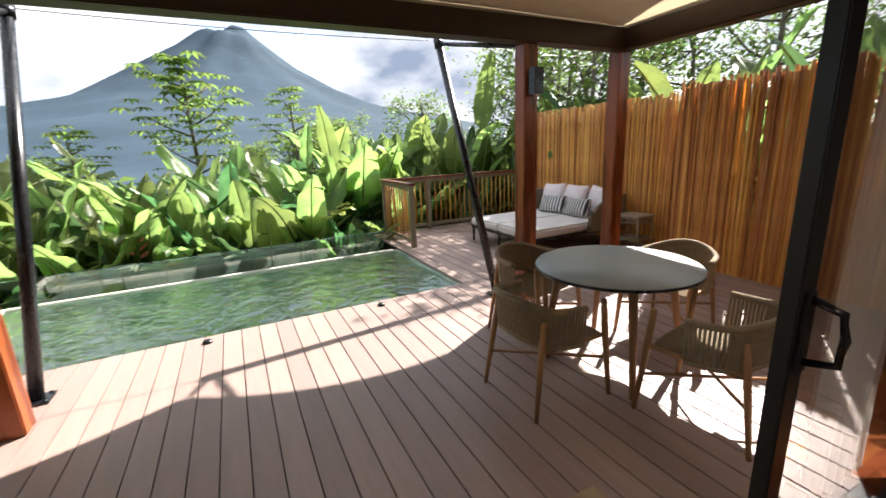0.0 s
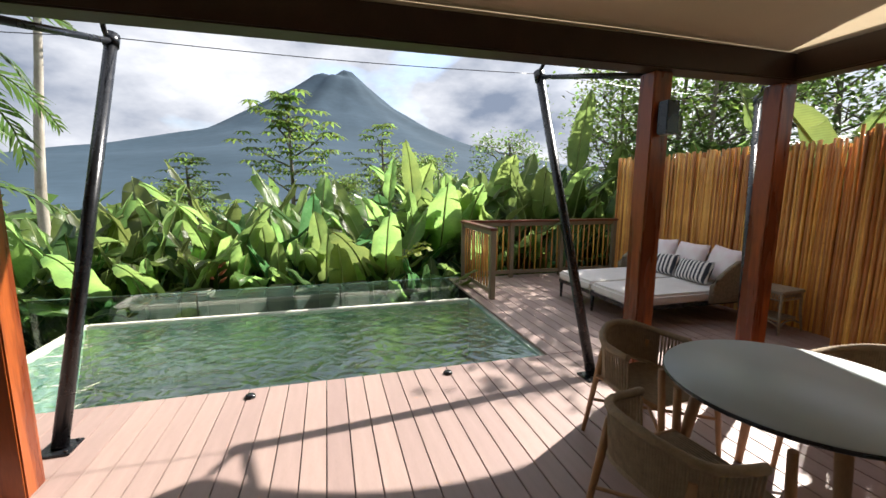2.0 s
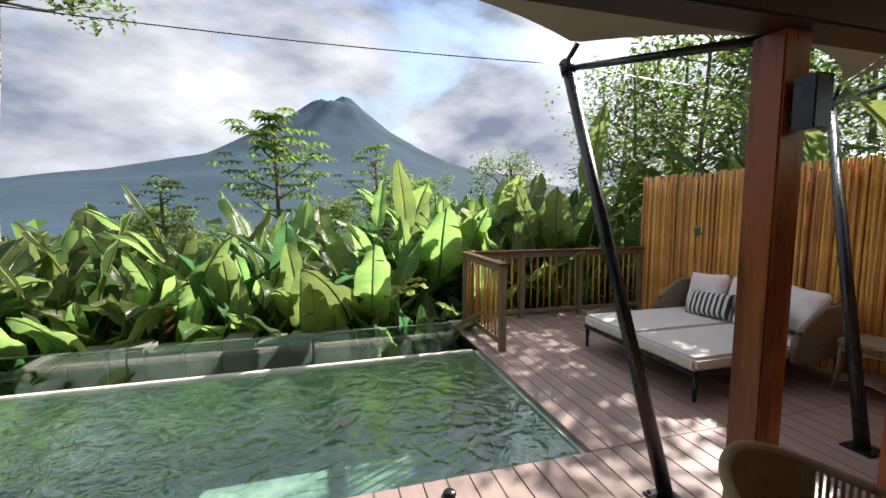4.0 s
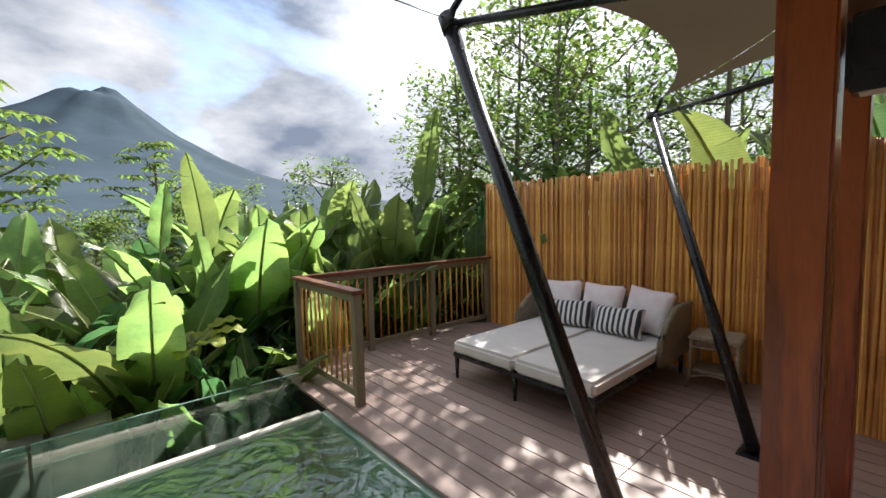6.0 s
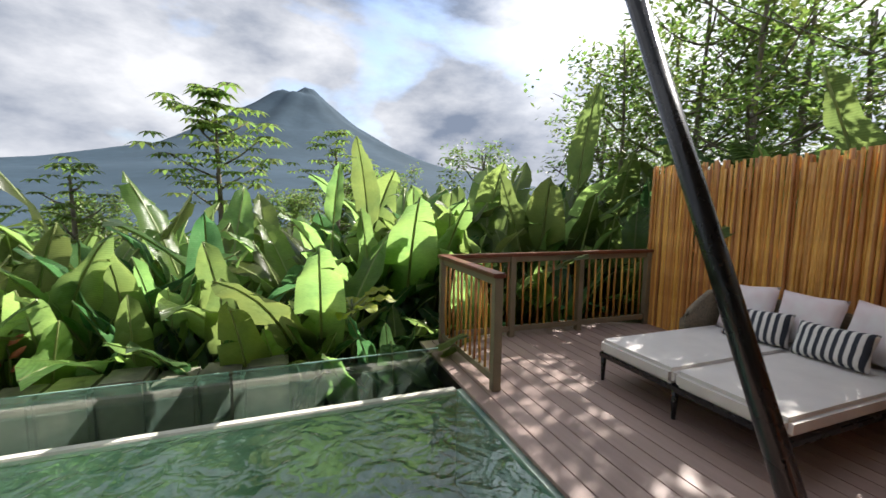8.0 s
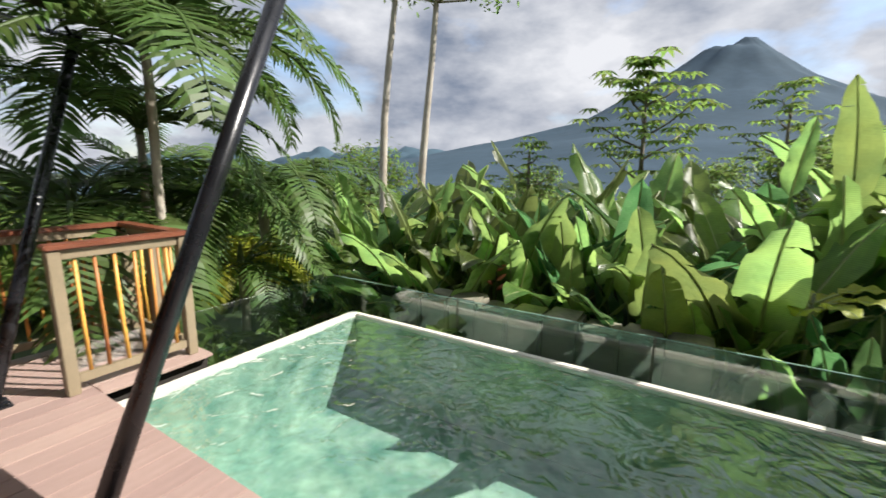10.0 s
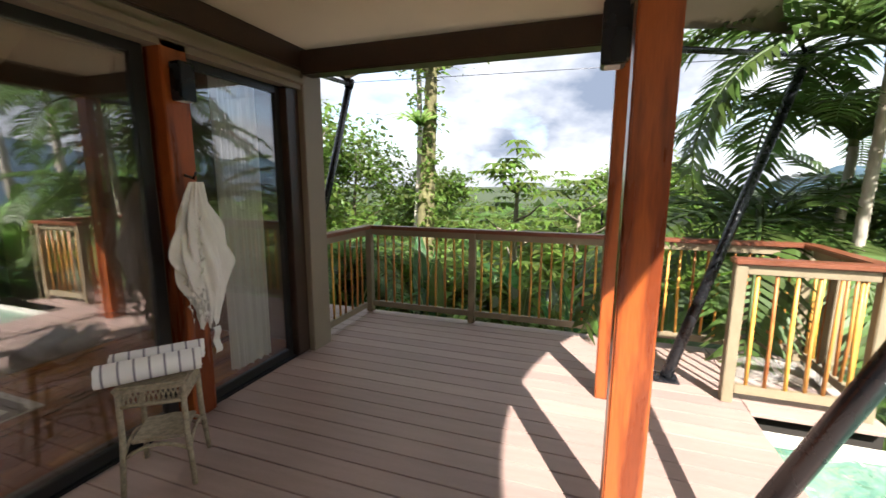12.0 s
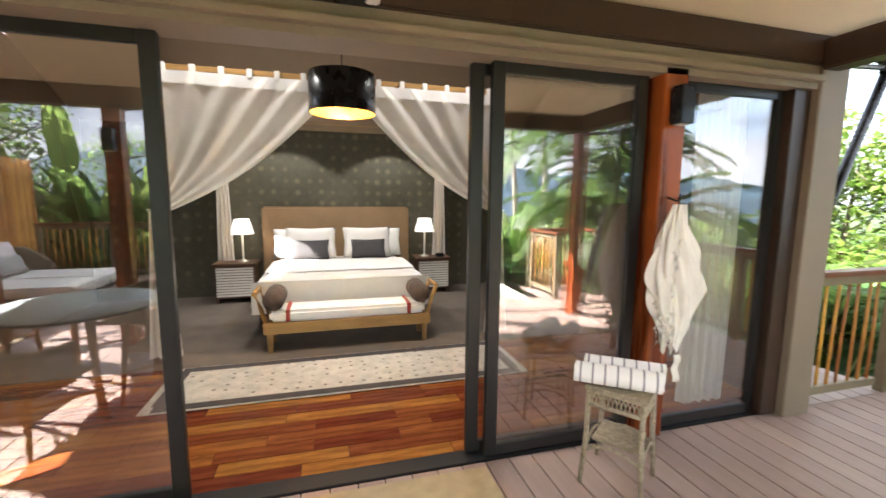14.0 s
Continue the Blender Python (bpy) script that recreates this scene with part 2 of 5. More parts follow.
def structure(name, bm, material, label="", category=""):
    return tagged(part(name, bm, material), label, category or name.split("_")[0], "", "structure")


def lathe(profile, sides=24, cap=True):
    """A turned shape from (radius, height) pairs."""
    bm = bmesh.new()
    rings = [[bm.verts.new((r * math.cos(a), r * math.sin(a), z)) for a in (2 * math.pi * k / sides for k in range(sides))] for r, z in profile]
    for r0, r1 in zip(rings, rings[1:]):
        for k in range(sides):
            bm.faces.new((r0[k], r0[(k + 1) % sides], r1[(k + 1) % sides], r1[k])).smooth = True
    if cap:
        bm.faces.new(rings[0][::-1])
        bm.faces.new(rings[-1])
    return bm


rng = random.Random(7)

# ---- plan ----
POOL_X0, POOL_X1, POOL_Y0, POOL_Y1 = -2.77, 2.09, 3.47, 5.73
POST_Y = 2.53
POST_XS = (-2.94, -1.58, 2.33, 3.50)
BEAM_Z0, BEAM_Z1 = 2.44, 2.63
DECK_X0, DECK_X1 = -4.26, 5.45
WALL_X0, WALL_X1 = -3.05, 3.60

# ---- ground, hills and volcano ----
def ground_height(x, y):
    d = math.hypot(x, y - 1)
    n = noise.noise(Vector((x * 0.05, y * 0.05, 0))) * min(4.0, max(0.0, (d - 10) * 0.08))
    drop = -1.3 - 0.10 * max(0, d - 7) if d < 60 else -6.6 - (d - 60) * 0.10 if d < 500 else -50.6
    return drop + n


def ground_fn(u, v):
    a, r = u * 2 * math.pi, 4500 * v ** 3.2
    x, y = r * math.cos(a), 1 + r * math.sin(a)
    return (x, y, ground_height(x, y))


structure("ground", grid(96, 90, ground_fn), M_GROUND, "jungle-covered ground falling away from the deck")

# distance haze is put into both base colours: blue slopes, paler hills
M_MOUNTAIN = mat("haze_tinted_forest_slope", (0.052, 0.082, 0.112), 0.95, var=0.35, scale=0.004, fine=0.03, bump=0.0, second=(0.036, 0.06, 0.082), spec=0.1)
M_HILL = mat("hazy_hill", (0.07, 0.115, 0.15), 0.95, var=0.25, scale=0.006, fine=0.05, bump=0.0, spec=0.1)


def profile_height(r, table):
    return float(np.interp(r, [p[0] for p in table], [p[1] for p in table]))


EAST_SLOPE = ((0, 770), (60, 755), (160, 660), (360, 500), (620, 350), (1000, 215), (1600, 75), (2300, -60))
WEST_SLOPE = ((0, 770), (90, 705), (190, 716), (330, 610), (560, 470), (900, 300), (1400, 150), (1900, 70), (2500, 5), (3200, -60))


def volcano_fn(u, v):
    a, r = u * 2 * math.pi, 3200 * v ** 1.4
    w = 0.5 - 0.5 * math.cos(a)
    h = (1 - w) * profile_height(r, EAST_SLOPE) + w * profile_height(r, WEST_SLOPE)
    k = noise.noise(Vector((math.cos(a) * 5, math.sin(a) * 5, r * 0.002)))
    h += k * min(30, r * 0.05)
    return (136 + r * math.cos(a), 3000 + r * math.sin(a), h)


tagged(part("volcano", grid(96, 70, volcano_fn), M_MOUNTAIN), "forested volcano with a double summit, blue haze in its colour", "volcano", "", "structure")


def ridge_fn(cx, cy, half, deep, top, seed):
    def fn(u, v):
        x, y = (u - 0.5) * 2, (v - 0.5) * 2
        n = noise.fractal(Vector((x * 3 + seed, y * 1.5, seed)), 0.9, 2.0, 5)
        h = top * (1 - x * x) * max(0, 1 - y * y) * (0.75 + 0.5 * n) - 60
        return (cx + x * half, cy + y * deep, h)
    return fn


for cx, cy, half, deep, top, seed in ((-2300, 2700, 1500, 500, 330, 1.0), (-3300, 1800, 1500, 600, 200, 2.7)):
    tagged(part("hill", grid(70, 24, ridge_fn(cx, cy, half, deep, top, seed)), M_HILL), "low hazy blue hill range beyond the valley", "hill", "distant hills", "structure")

# ---- deck ----
PITCH, BOARD = 0.1515, 0.1455


def deck_area(name, x0, x1, y0, y1):
    """The dark sub-frame under a field of boards; the boards come at the end of the file."""
    return structure(name, box(x0, x1, y0, y1, -0.30, -0.034), M_JOIST, "brown composite deck boards with dark gaps", "deck")


deck_main = deck_area("deck_floor_main", DECK_X0, DECK_X1, -0.085, POOL_Y0 - 0.125)
deck_right = deck_area("deck_floor_right", POOL_X1 + 0.125, DECK_X1, POOL_Y0 - 0.123, 7.0)
deck_left = deck_area("deck_floor_left", DECK_X0, -3.12, POOL_Y0 - 0.123, 4.25)
deck_side = deck_area("deck_floor_side", DECK_X0, -3.10, -1.6, -0.085)
BOARD_AREAS = ((deck_main, DECK_X0, DECK_X1, -0.085, POOL_Y0), (deck_right, POOL_X1, DECK_X1, POOL_Y0, 7.0),
               (deck_left, DECK_X0, -3.12, POOL_Y0, 4.25), (deck_side, DECK_X0, -3.10, -1.6, -0.085))

# ---- pool ----
pool = tagged(new("pool"), "small green-tiled plunge pool with an overflowing far edge", "pool", "", "structure")
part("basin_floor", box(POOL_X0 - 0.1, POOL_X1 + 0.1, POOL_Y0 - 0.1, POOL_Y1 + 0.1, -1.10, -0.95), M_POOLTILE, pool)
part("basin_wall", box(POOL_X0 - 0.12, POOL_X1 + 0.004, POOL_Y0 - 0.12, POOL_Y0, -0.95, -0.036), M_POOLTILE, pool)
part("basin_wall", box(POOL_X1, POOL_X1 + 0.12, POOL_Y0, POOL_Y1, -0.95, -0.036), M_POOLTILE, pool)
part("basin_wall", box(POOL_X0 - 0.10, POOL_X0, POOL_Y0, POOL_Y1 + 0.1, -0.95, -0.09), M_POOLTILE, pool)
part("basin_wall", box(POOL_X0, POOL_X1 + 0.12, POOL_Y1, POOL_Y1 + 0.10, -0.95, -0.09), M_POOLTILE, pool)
part("rim", box(POOL_X0 - 0.10, POOL_X0, POOL_Y0, POOL_Y1 + 0.07, -0.09, -0.035, 0.008), M_LIP, pool, "pale wet rim")
part("rim", box(POOL_X0 + 0.002, POOL_X1, POOL_Y1, POOL_Y1 + 0.07, -0.09, -0.035, 0.008), M_LIP, pool, "pale wet rim")
water = part("water", grid(2, 2, lambda u, v: (POOL_X0 + u * (POOL_X1 - POOL_X0), POOL_Y0 + v * (POOL_Y1 - POOL_Y0), -0.055)), M_WATER, pool, "rippled clear green water")
water.visible_shadow = False
# overflow trough and its glass
structure("trough_floor", box(-3.6, 2.2, 5.83, 6.9, -1.4, -0.75), M_STONE, "dark wet overflow trough behind the pool", "trough")
glass_fence = tagged(new("glass_balustrade"), "low frameless glass panels beyond the pool edge", "balustrade", "", "structure")
for x0, x1 in ((-3.55, -1.7), (-1.68, 0.2), (0.22, 2.06)):
    pane = part("pane", box(x0, x1, 6.15, 6.162, -0.75, 0.21), M_POOLGLASS, glass_fence)
    pane.visible_shadow = False
    part("edge", box(x0, x1, 6.149, 6.163, 0.2105, 0.216), mat("glass_edge", (0.25, 0.38, 0.34), 0.2), glass_fence)
pane = part("pane", box(-3.58, -3.568, 3.5, 6.16, -0.75, 0.21), M_POOLGLASS, glass_fence)
pane.visible_shadow = False
planter = thing("stone_planter", "long weathered stone planter wall behind the glass", "planter", (0, 0, 0))
for i in range(9):
    x = -2.75 + i * 0.38
    part("stone", box(x, x + 0.37, 6.42 + 0.02 * (i % 3), 6.85, -0.8, 0.05 + 0.03 * ((i * 7) % 3), 0.03), M_STONE, planter)
# two small spouts at the deck edge
for x in (-0.568, 1.051):
    tagged(part("deck_spout", lathe(((0.0, 0.0), (0.04, 0.0), (0.042, 0.012), (0.03, 0.025), (0.0, 0.028)), 12), M_BLACK), "small round black deck fitting by the pool", "fitting", "deck spouts").matrix_basis = pose(x, 3.32, 0)

# ---- posts and beams ----
def post(x, y, label):
    ob = part("post", box(-0.075, 0.075, -0.075, 0.075, 0, BEAM_Z0, 0.008), M_POST)
    ob.matrix_basis = pose(x, y, 0)
    return tagged(ob, label, "post", "veranda posts", "structure")


for x in POST_XS:
    post(x, POST_Y, "glossy red-brown stained timber veranda post")
structure("beam_front", box(WALL_X0 + 0.05, WALL_X1 - 0.02, 2.39, 2.57, BEAM_Z0, BEAM_Z1, 0.01), M_BEAM, "dark brown timber veranda beam")
structure("beam_left", box(-3.01, -2.85, 0.02, 2.388, BEAM_Z0, BEAM_Z1, 0.01), M_BEAM, "dark brown timber veranda beam")
structure("beam_right", box(3.42, 3.58, 0.02, 2.388, BEAM_Z0, BEAM_Z1, 0.01), M_BEAM, "dark brown timber veranda beam")
structure("beam_house", box(-3.01, 3.58, -0.12, 0.02, 2.48, 2.66, 0.01), M_BEAM, "dark brown timber ledger beam on the house front")

# ---- canvas ----
def ceiling_fn(u, v):
    x, y = -3.01 + u * 6.59, -0.10 + v * 2.62
    rise = 0.13 * min(1.0, 4 * u, 4 * (1 - u)) * math.sin(math.pi * v) ** 0.7
    return (x, y, 2.634 + rise + 0.006 * math.sin(u * 14 + 3 * v) * math.sin(math.pi * v) + 0.03 * (1 - v))


ceiling = structure("ceiling", grid(50, 24, ceiling_fn), M_CANVAS, "cream stretched canvas veranda ceiling")
STRUT_TOPS = ((-4.97, 4.25, 2.78), (-1.56, 4.12, 2.79), (2.27, 4.12, 2.79), (5.56, 4.32, 2.77))


def fly_front(u, v):
    """The outer canvas between the beam and the strut tops, its edge scalloped."""
    xs = [p[0] for p in STRUT_TOPS]
    x_out = xs[0] + u * (xs[3] - xs[0])
    k = max(i for i in range(3) if x_out >= xs[i] - 1e-6)
    s = (x_out - xs[k]) / (xs[k + 1] - xs[k])
    arc = 1 - abs(2 * s - 1) ** 2.0
    tip = STRUT_TOPS[k][1] * (1 - s) + STRUT_TOPS[k + 1][1] * s
    y_out = tip - 0.14 - 0.52 * arc
    z_out = 2.93 + 0.02 * arc
    x_in = -3.05 + u * 6.65
    x_out -= 0.12 * (2 * u - 1)
    x = x_in + (x_out - x_in) * v
    y = POST_Y + 0.0 + (y_out - POST_Y) * v
    z = 2.86 + (z_out - 2.86) * v - 0.05 * math.sin(math.pi * v)
    return (x, y, z)


def fly_side(sign):
    def fn(u, v):
        # from the front corner strut back to the rear strut, edge scalloped
        tip = Vector(STRUT_TOPS[3] if sign > 0 else STRUT_TOPS[0])
        tip += Vector((-0.12 * sign, -0.14, 0.15))
        back = Vector((tip.x, -0.75, 2.90))
        edge = tip.lerp(back, u)
        edge.x -= sign * 0.80 * (1 - abs(2 * u - 1) ** 2.2)
        inner = Vector((3.6 if sign > 0 else -3.05, POST_Y + (-0.75 - POST_Y) * u, 2.86))
        p = inner.lerp(edge, v)
        p.z -= 0.05 * math.sin(math.pi * v)
        return p
    return fn


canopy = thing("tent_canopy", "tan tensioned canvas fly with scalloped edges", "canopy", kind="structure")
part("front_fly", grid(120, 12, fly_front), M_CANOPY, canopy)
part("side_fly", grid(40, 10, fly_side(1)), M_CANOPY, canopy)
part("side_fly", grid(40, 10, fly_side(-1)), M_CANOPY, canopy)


def roof_fn(u, v):
    x, y = -3.05 + u * 6.65, POST_Y + v * (-6.4 - POST_Y)
    return (x, y, 2.87 + 1.5 * (1 - abs(2 * v - 1)) ** 0.8 - 0.0)


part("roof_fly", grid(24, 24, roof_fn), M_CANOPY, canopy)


def strut(foot, top, bar_to, label="slanting black steel strut on a bolted foot plate"):
    t = thing("tent_strut", label, "strut", foot, group="canopy struts", kind="structure")
    f, p = Vector(foot), Vector(top) - Vector(foot)
    part("tube", tube([(0, 0, 0.01), p], 0.045, 14), M_BLACK, t)
    part("foot_plate", box(-0.09, 0.09, -0.09, 0.09, 0, 0.014, 0.003), M_BLACK, t)
    for sx, sy in ((-1, -1), (1, -1), (-1, 1), (1, 1)):
        part("bolt", lathe(((0.0, 0.014), (0.011, 0.014), (0.011, 0.024), (0.0, 0.026)), 6), M_BLACK, t).matrix_basis = pose(sx * 0.065, sy * 0.065, 0)
    part("collar", tube([p * 0.985, p * 1.02], 0.055, 12), M_BLACK, t)
    if bar_to:
        part("tie_bar", tube([p, Vector(bar_to) - f], 0.024, 10), M_BLACK, t)
        part("shackle", tube([p + Vector((0, 0, -0.03)), p + Vector((-0.02 * (1 if p.x > 0 else -1), -0.05, 0.06)), p + Vector((-0.12 * (1 if p.x > 0.3 else -1 if p.x < -0.3 else 0), -0.14, 0.15))], 0.020, 8), M_BLACK, t)


strut((-3.385, 3.0, 0), STRUT_TOPS[0], (-2.92, POST_Y, 2.43))
strut((-1.605, 2.925, 0), STRUT_TOPS[1], (-1.56, POST_Y, 2.43))
strut((2.25, 2.93, 0), STRUT_TOPS[2], (2.32, POST_Y, 2.43))
strut((3.97, 2.96, 0), STRUT_TOPS[3], (3.50, POST_Y, 2.43))
strut((-4.05, -1.0, -0.05), (-4.62, -0.6, 2.78), (-3.05, -0.3, 2.6))
for a, b in zip(STRUT_TOPS, STRUT_TOPS[1:]):
    a, b = Vector(a), Vector(b)
    pts = [a.lerp(b, k / 12) + Vector((0, 0, 0.03 - 0.03 * math.sin(math.pi * k / 12))) for k in range(13)]
    tagged(part("guy_wire", tube(pts, 0.004, 5), M_BLACK), "thin steel wire slung between the strut tops", "wire", "canopy wires", "structure")
pts = [Vector(STRUT_TOPS[0]), Vector((-4.62, -0.6, 2.80))]
tagged(part("guy_wire", tube(pts, 0.004, 5), M_BLACK), "thin steel wire slung between the strut tops", "wire", "canopy wires", "structure")

# ---- house front ----
structure("wall_end_left", box(-3.16, -2.90, -0.30, 0.0, -0.3, 2.48, 0.006), M_TRIM, "taupe boxed wall end beside the glazing", "wall")
structure("wall_end_right", box(3.45, 3.72, -0.30, 0.0, -0.3, 2.48, 0.006), M_TRIM, "taupe boxed wall end beside the glazing", "wall")
structure("wall_header", box(-2.90, 3.45, -0.26, -0.02, 2.33, 2.48), M_TRIM, "taupe header above the sliding doors", "wall")
structure("trim_header", box(-2.90, 3.45, -0.02, 0.03, 2.37, 2.41, 0.004), M_TRIM, "taupe trim strip over the doors", "trim")
structure("trim_sill", box(-2.90, 3.45, -0.212, -0.088, -0.03, 0.012, 0.003), M_FRAME, "dark aluminium door track", "trim")
tagged(part("house_post", box(-1.83, -1.66, -0.16, -0.02, 0.012, 2.37, 0.006), M_POST), "glossy red-brown timber post between the glass panels", "post", "", "structure")
tagged(part("house_post", box(2.35, 2.52, -0.16, -0.02, 0.012, 2.37, 0.006), M_POST), "glossy red-brown timber post between the glass panels", "post", "", "structure")


def glass_door(name, x0, x1, y, label, handle_x=None, stile=0.075):
    d = tagged(new(name), label, "door" if "door" in name else "window", "", "structure")
    z0, z1 = 0.014, 2.33
    part("stile", box(x0, x0 + stile, y - 0.022, y + 0.022, z0, z1, 0.004), M_FRAME, d)
    part("stile", box(x1 - stile, x1, y - 0.022, y + 0.022, z0, z1, 0.004), M_FRAME, d)
    part("rail", box(x0 + stile, x1 - stile, y - 0.02, y + 0.02, z0, z0 + 0.07, 0.004), M_FRAME, d)
    part("rail", box(x0 + stile, x1 - stile, y - 0.02, y + 0.02, z1 - 0.06, z1, 0.004), M_FRAME, d)
    pane = part("pane", box(x0 + stile - 0.01, x1 - stile + 0.01, y - 0.004, y + 0.004, z0 + 0.06, z1 - 0.05), M_GLASS, d)
    pane.visible_shadow = False
    if handle_x is not None:
        h = part("handle", box(handle_x - 0.02, handle_x + 0.02, y - 0.034, y - 0.022, 1.0, 1.22, 0.003), M_FRAME, d, "steel lock plate with a black pull")
        part("pull", tube([(handle_x, y - 0.03, 1.03), (handle_x, y - 0.10, 1.05), (handle_x, y - 0.105, 1.12), (handle_x, y - 0.095, 1.18), (handle_x, y - 0.03, 1.20)], 0.011, 8), M_BLACK, h)
    return d


glass_door("door_1", -1.655, -0.50, -0.19, "sliding glass door in a charcoal frame, slid open behind the other", -0.54)
glass_door("door_2", -1.62, -0.60, -0.125, "sliding glass door in a charcoal frame, slid open", None)
glass_door("door_3", 1.02, 2.34, -0.19, "sliding glass door in a charcoal frame with a black pull handle", 1.055)
structure("trim_jamb", box(-2.897, -2.742, -0.17, -0.05, 0.012, 2.33, 0.006), M_BEAM, "dark brown timber jamb beside the glass", "trim")
glass_door("window_1", -2.738, -1.835, -0.13, "fixed floor-to-ceiling glass panel in a dark frame", None, 0.05)
glass_door("window_2", 2.525, 3.445, -0.13, "fixed floor-to-ceiling glass panel in a dark frame", None, 0.05)

# ---- bedroom shell ----
M_FLOORWOOD = mat("polished_hardwood", (0.36, 0.12, 0.03), 0.22, var=0.5, scale=3, stretch=(0.8, 6, 1), fine=20, bump=0.03, second=(0.14, 0.035, 0.012), random_tint=0.45)
M_CARPET = mat("taupe_carpet", (0.16, 0.13, 0.105), 0.95, var=0.2, scale=5, fine=150, bump=0.4)
M_PAPER = mat("dark_green_wallpaper", (0.085, 0.085, 0.05), 0.6, var=0.5, scale=7, fine=25, second=(0.035, 0.045, 0.035))
RY = -5.0
structure("floor_bedroom", box(-3.1, 3.66, RY - 0.1, -0.214, -0.2, -0.012), M_JOIST, "red-brown polished hardwood floor", "floor")
structure("carpet", box(-3.05, 3.62, RY, -2.05, -0.011, 0.008), M_CARPET, "taupe bedroom carpet", "carpet")
structure("wall_back", box(-3.1, 3.66, RY - 0.12, RY, 0, 4.3), M_PAPER, "dark green patterned wallpaper", "wall")


def roof_height(y):
    v = (y - POST_Y) / (-6.4 - POST_Y)
    return 2.83 + 1.5 * max(0.0, 1 - abs(2 * v - 1)) ** 0.8


def side_wall(name, x0, x1, windows):
    """A side wall up to the tent roof, with window openings (y0, y1, z0, z1)."""
    bm = bmesh.new()
    cuts = sorted({RY - 0.12, -0.30, *[c for w in windows for c in w[:2]]})
    for a, b in zip(cuts, cuts[1:]):
        hole = [w for w in windows if w[0] <= a and b <= w[1]]
        if hole:
            add_box(bm, x0, x1, a, b, -0.3, hole[0][2])
            add_box(bm, x0, x1, a, b, hole[0][3], 3.3)
        else:
            add_box(bm, x0, x1, a, b, -0.3, 3.3)
    structure(name, bm, M_WALL, "brown bedroom side wall with a tall window", "wall")
    for a, b, z0, z1 in windows:
        w = tagged(new("window_side"), "tall wooden bedroom side window", "window", "", "structure")
        for args in ((a, a + 0.06, z0, z1), (b - 0.06, b, z0, z1), (a + 0.06, b - 0.06, z0, z0 + 0.06), (a + 0.06, b - 0.06, z1 - 0.06, z1)):
            part("window_frame", box(x0 - 0.01, x1 + 0.01, *args, 0.004), M_POST, w)
        p = part("pane", box((x0 + x1) / 2 - 0.003, (x0 + x1) / 2 + 0.003, a + 0.05, b - 0.05, z0 + 0.05, z1 - 0.05), M_GLASS, w)
        p.visible_shadow = False


side_wall("wall_left", -3.16, -3.04, ())
side_wall("wall_right", 3.60, 3.72, ())
# unseen filler over the header, added to stop sun leaking into the bedroom
structure("wall_upper", box(-3.04, 3.60, -0.24, -0.16, 2.482, 3.6), M_WALL, "unseen sun-blocking wall added above the doors", "wall")
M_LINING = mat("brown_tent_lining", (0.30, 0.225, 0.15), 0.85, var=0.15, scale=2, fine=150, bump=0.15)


def bed_ceiling(u, v):
    return (-3.05 + u * 6.65, -0.2 + v * (RY + 0.2), 2.62 + 1.3 * (1 - abs(2 * v - 1)))


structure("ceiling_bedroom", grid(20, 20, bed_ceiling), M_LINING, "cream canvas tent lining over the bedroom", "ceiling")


# ---- bamboo fence backing and rails ----
def railing(name, p0, p1, posts, label="timber railing with cane balusters and a red-brown cap"):
    """A railing from p0 to p1; posts: fractions along it where posts stand."""
    a, b = Vector((*p0, 0)), Vector((*p1, 0))
    length, ang = (b - a).length, math.degrees(math.atan2(b.y - a.y, b.x - a.x))
    t = thing(name, label, "railing", (*p0, 0), ang, "deck railings", "structure")
    part("cap", box(-0.05, length + 0.05, -0.06, 0.06, 1.015, 1.055, 0.008), M_RAILCAP, t, "red-brown varnished cap")
    part("top_rail", box(0.04, length - 0.04, -0.022, 0.022, 0.945, 1.012, 0.004), M_RAILPOST, t)
    part("bottom_rail", box(0.04, length - 0.04, -0.022, 0.022, 0.07, 0.135, 0.004), M_RAILPOST, t)
    for f in posts:
        part("post", box(f * length - 0.036, f * length + 0.036, -0.04, 0.04, 0.0, 1.014, 0.005), M_RAILPOST, t)
    n = max(2, int(length / 0.105))
    for k in range(1, n):
        x = length * k / n
        if min(abs(x - f * length) for f in posts) < 0.05:
            continue
        j = [rng.uniform(-0.008, 0.008) for _ in range(6)]
        part("baluster", tube([(x + j[0], j[1], 0.12), (x + j[2], j[3], 0.5), (x + j[4], j[5], 0.96)], [0.013, 0.011 + 0.004 * rng.random(), 0.012], 6), M_BALUSTER, t)
    return t


railing("deck_railing", (2.37, 5.53), (2.37, 6.85), (0.0, 1.0))
railing("deck_railing", (2.45, 6.85), (5.38, 6.75), (0.28, 0.62, 1.0))
railing("deck_railing", (-4.18, -0.12), (-4.18, 4.15), (0.0, 0.3, 0.62, 1.0))
railing("deck_railing", (-4.10, -0.12), (-3.17, -0.12), (1.0,))
railing("deck_railing", (-3.161, 3.354), (-3.161, 4.15), (0.0, 1.0))
railing("deck_railing", (-4.10, 4.15), (-3.24, 4.15), (0.5,))


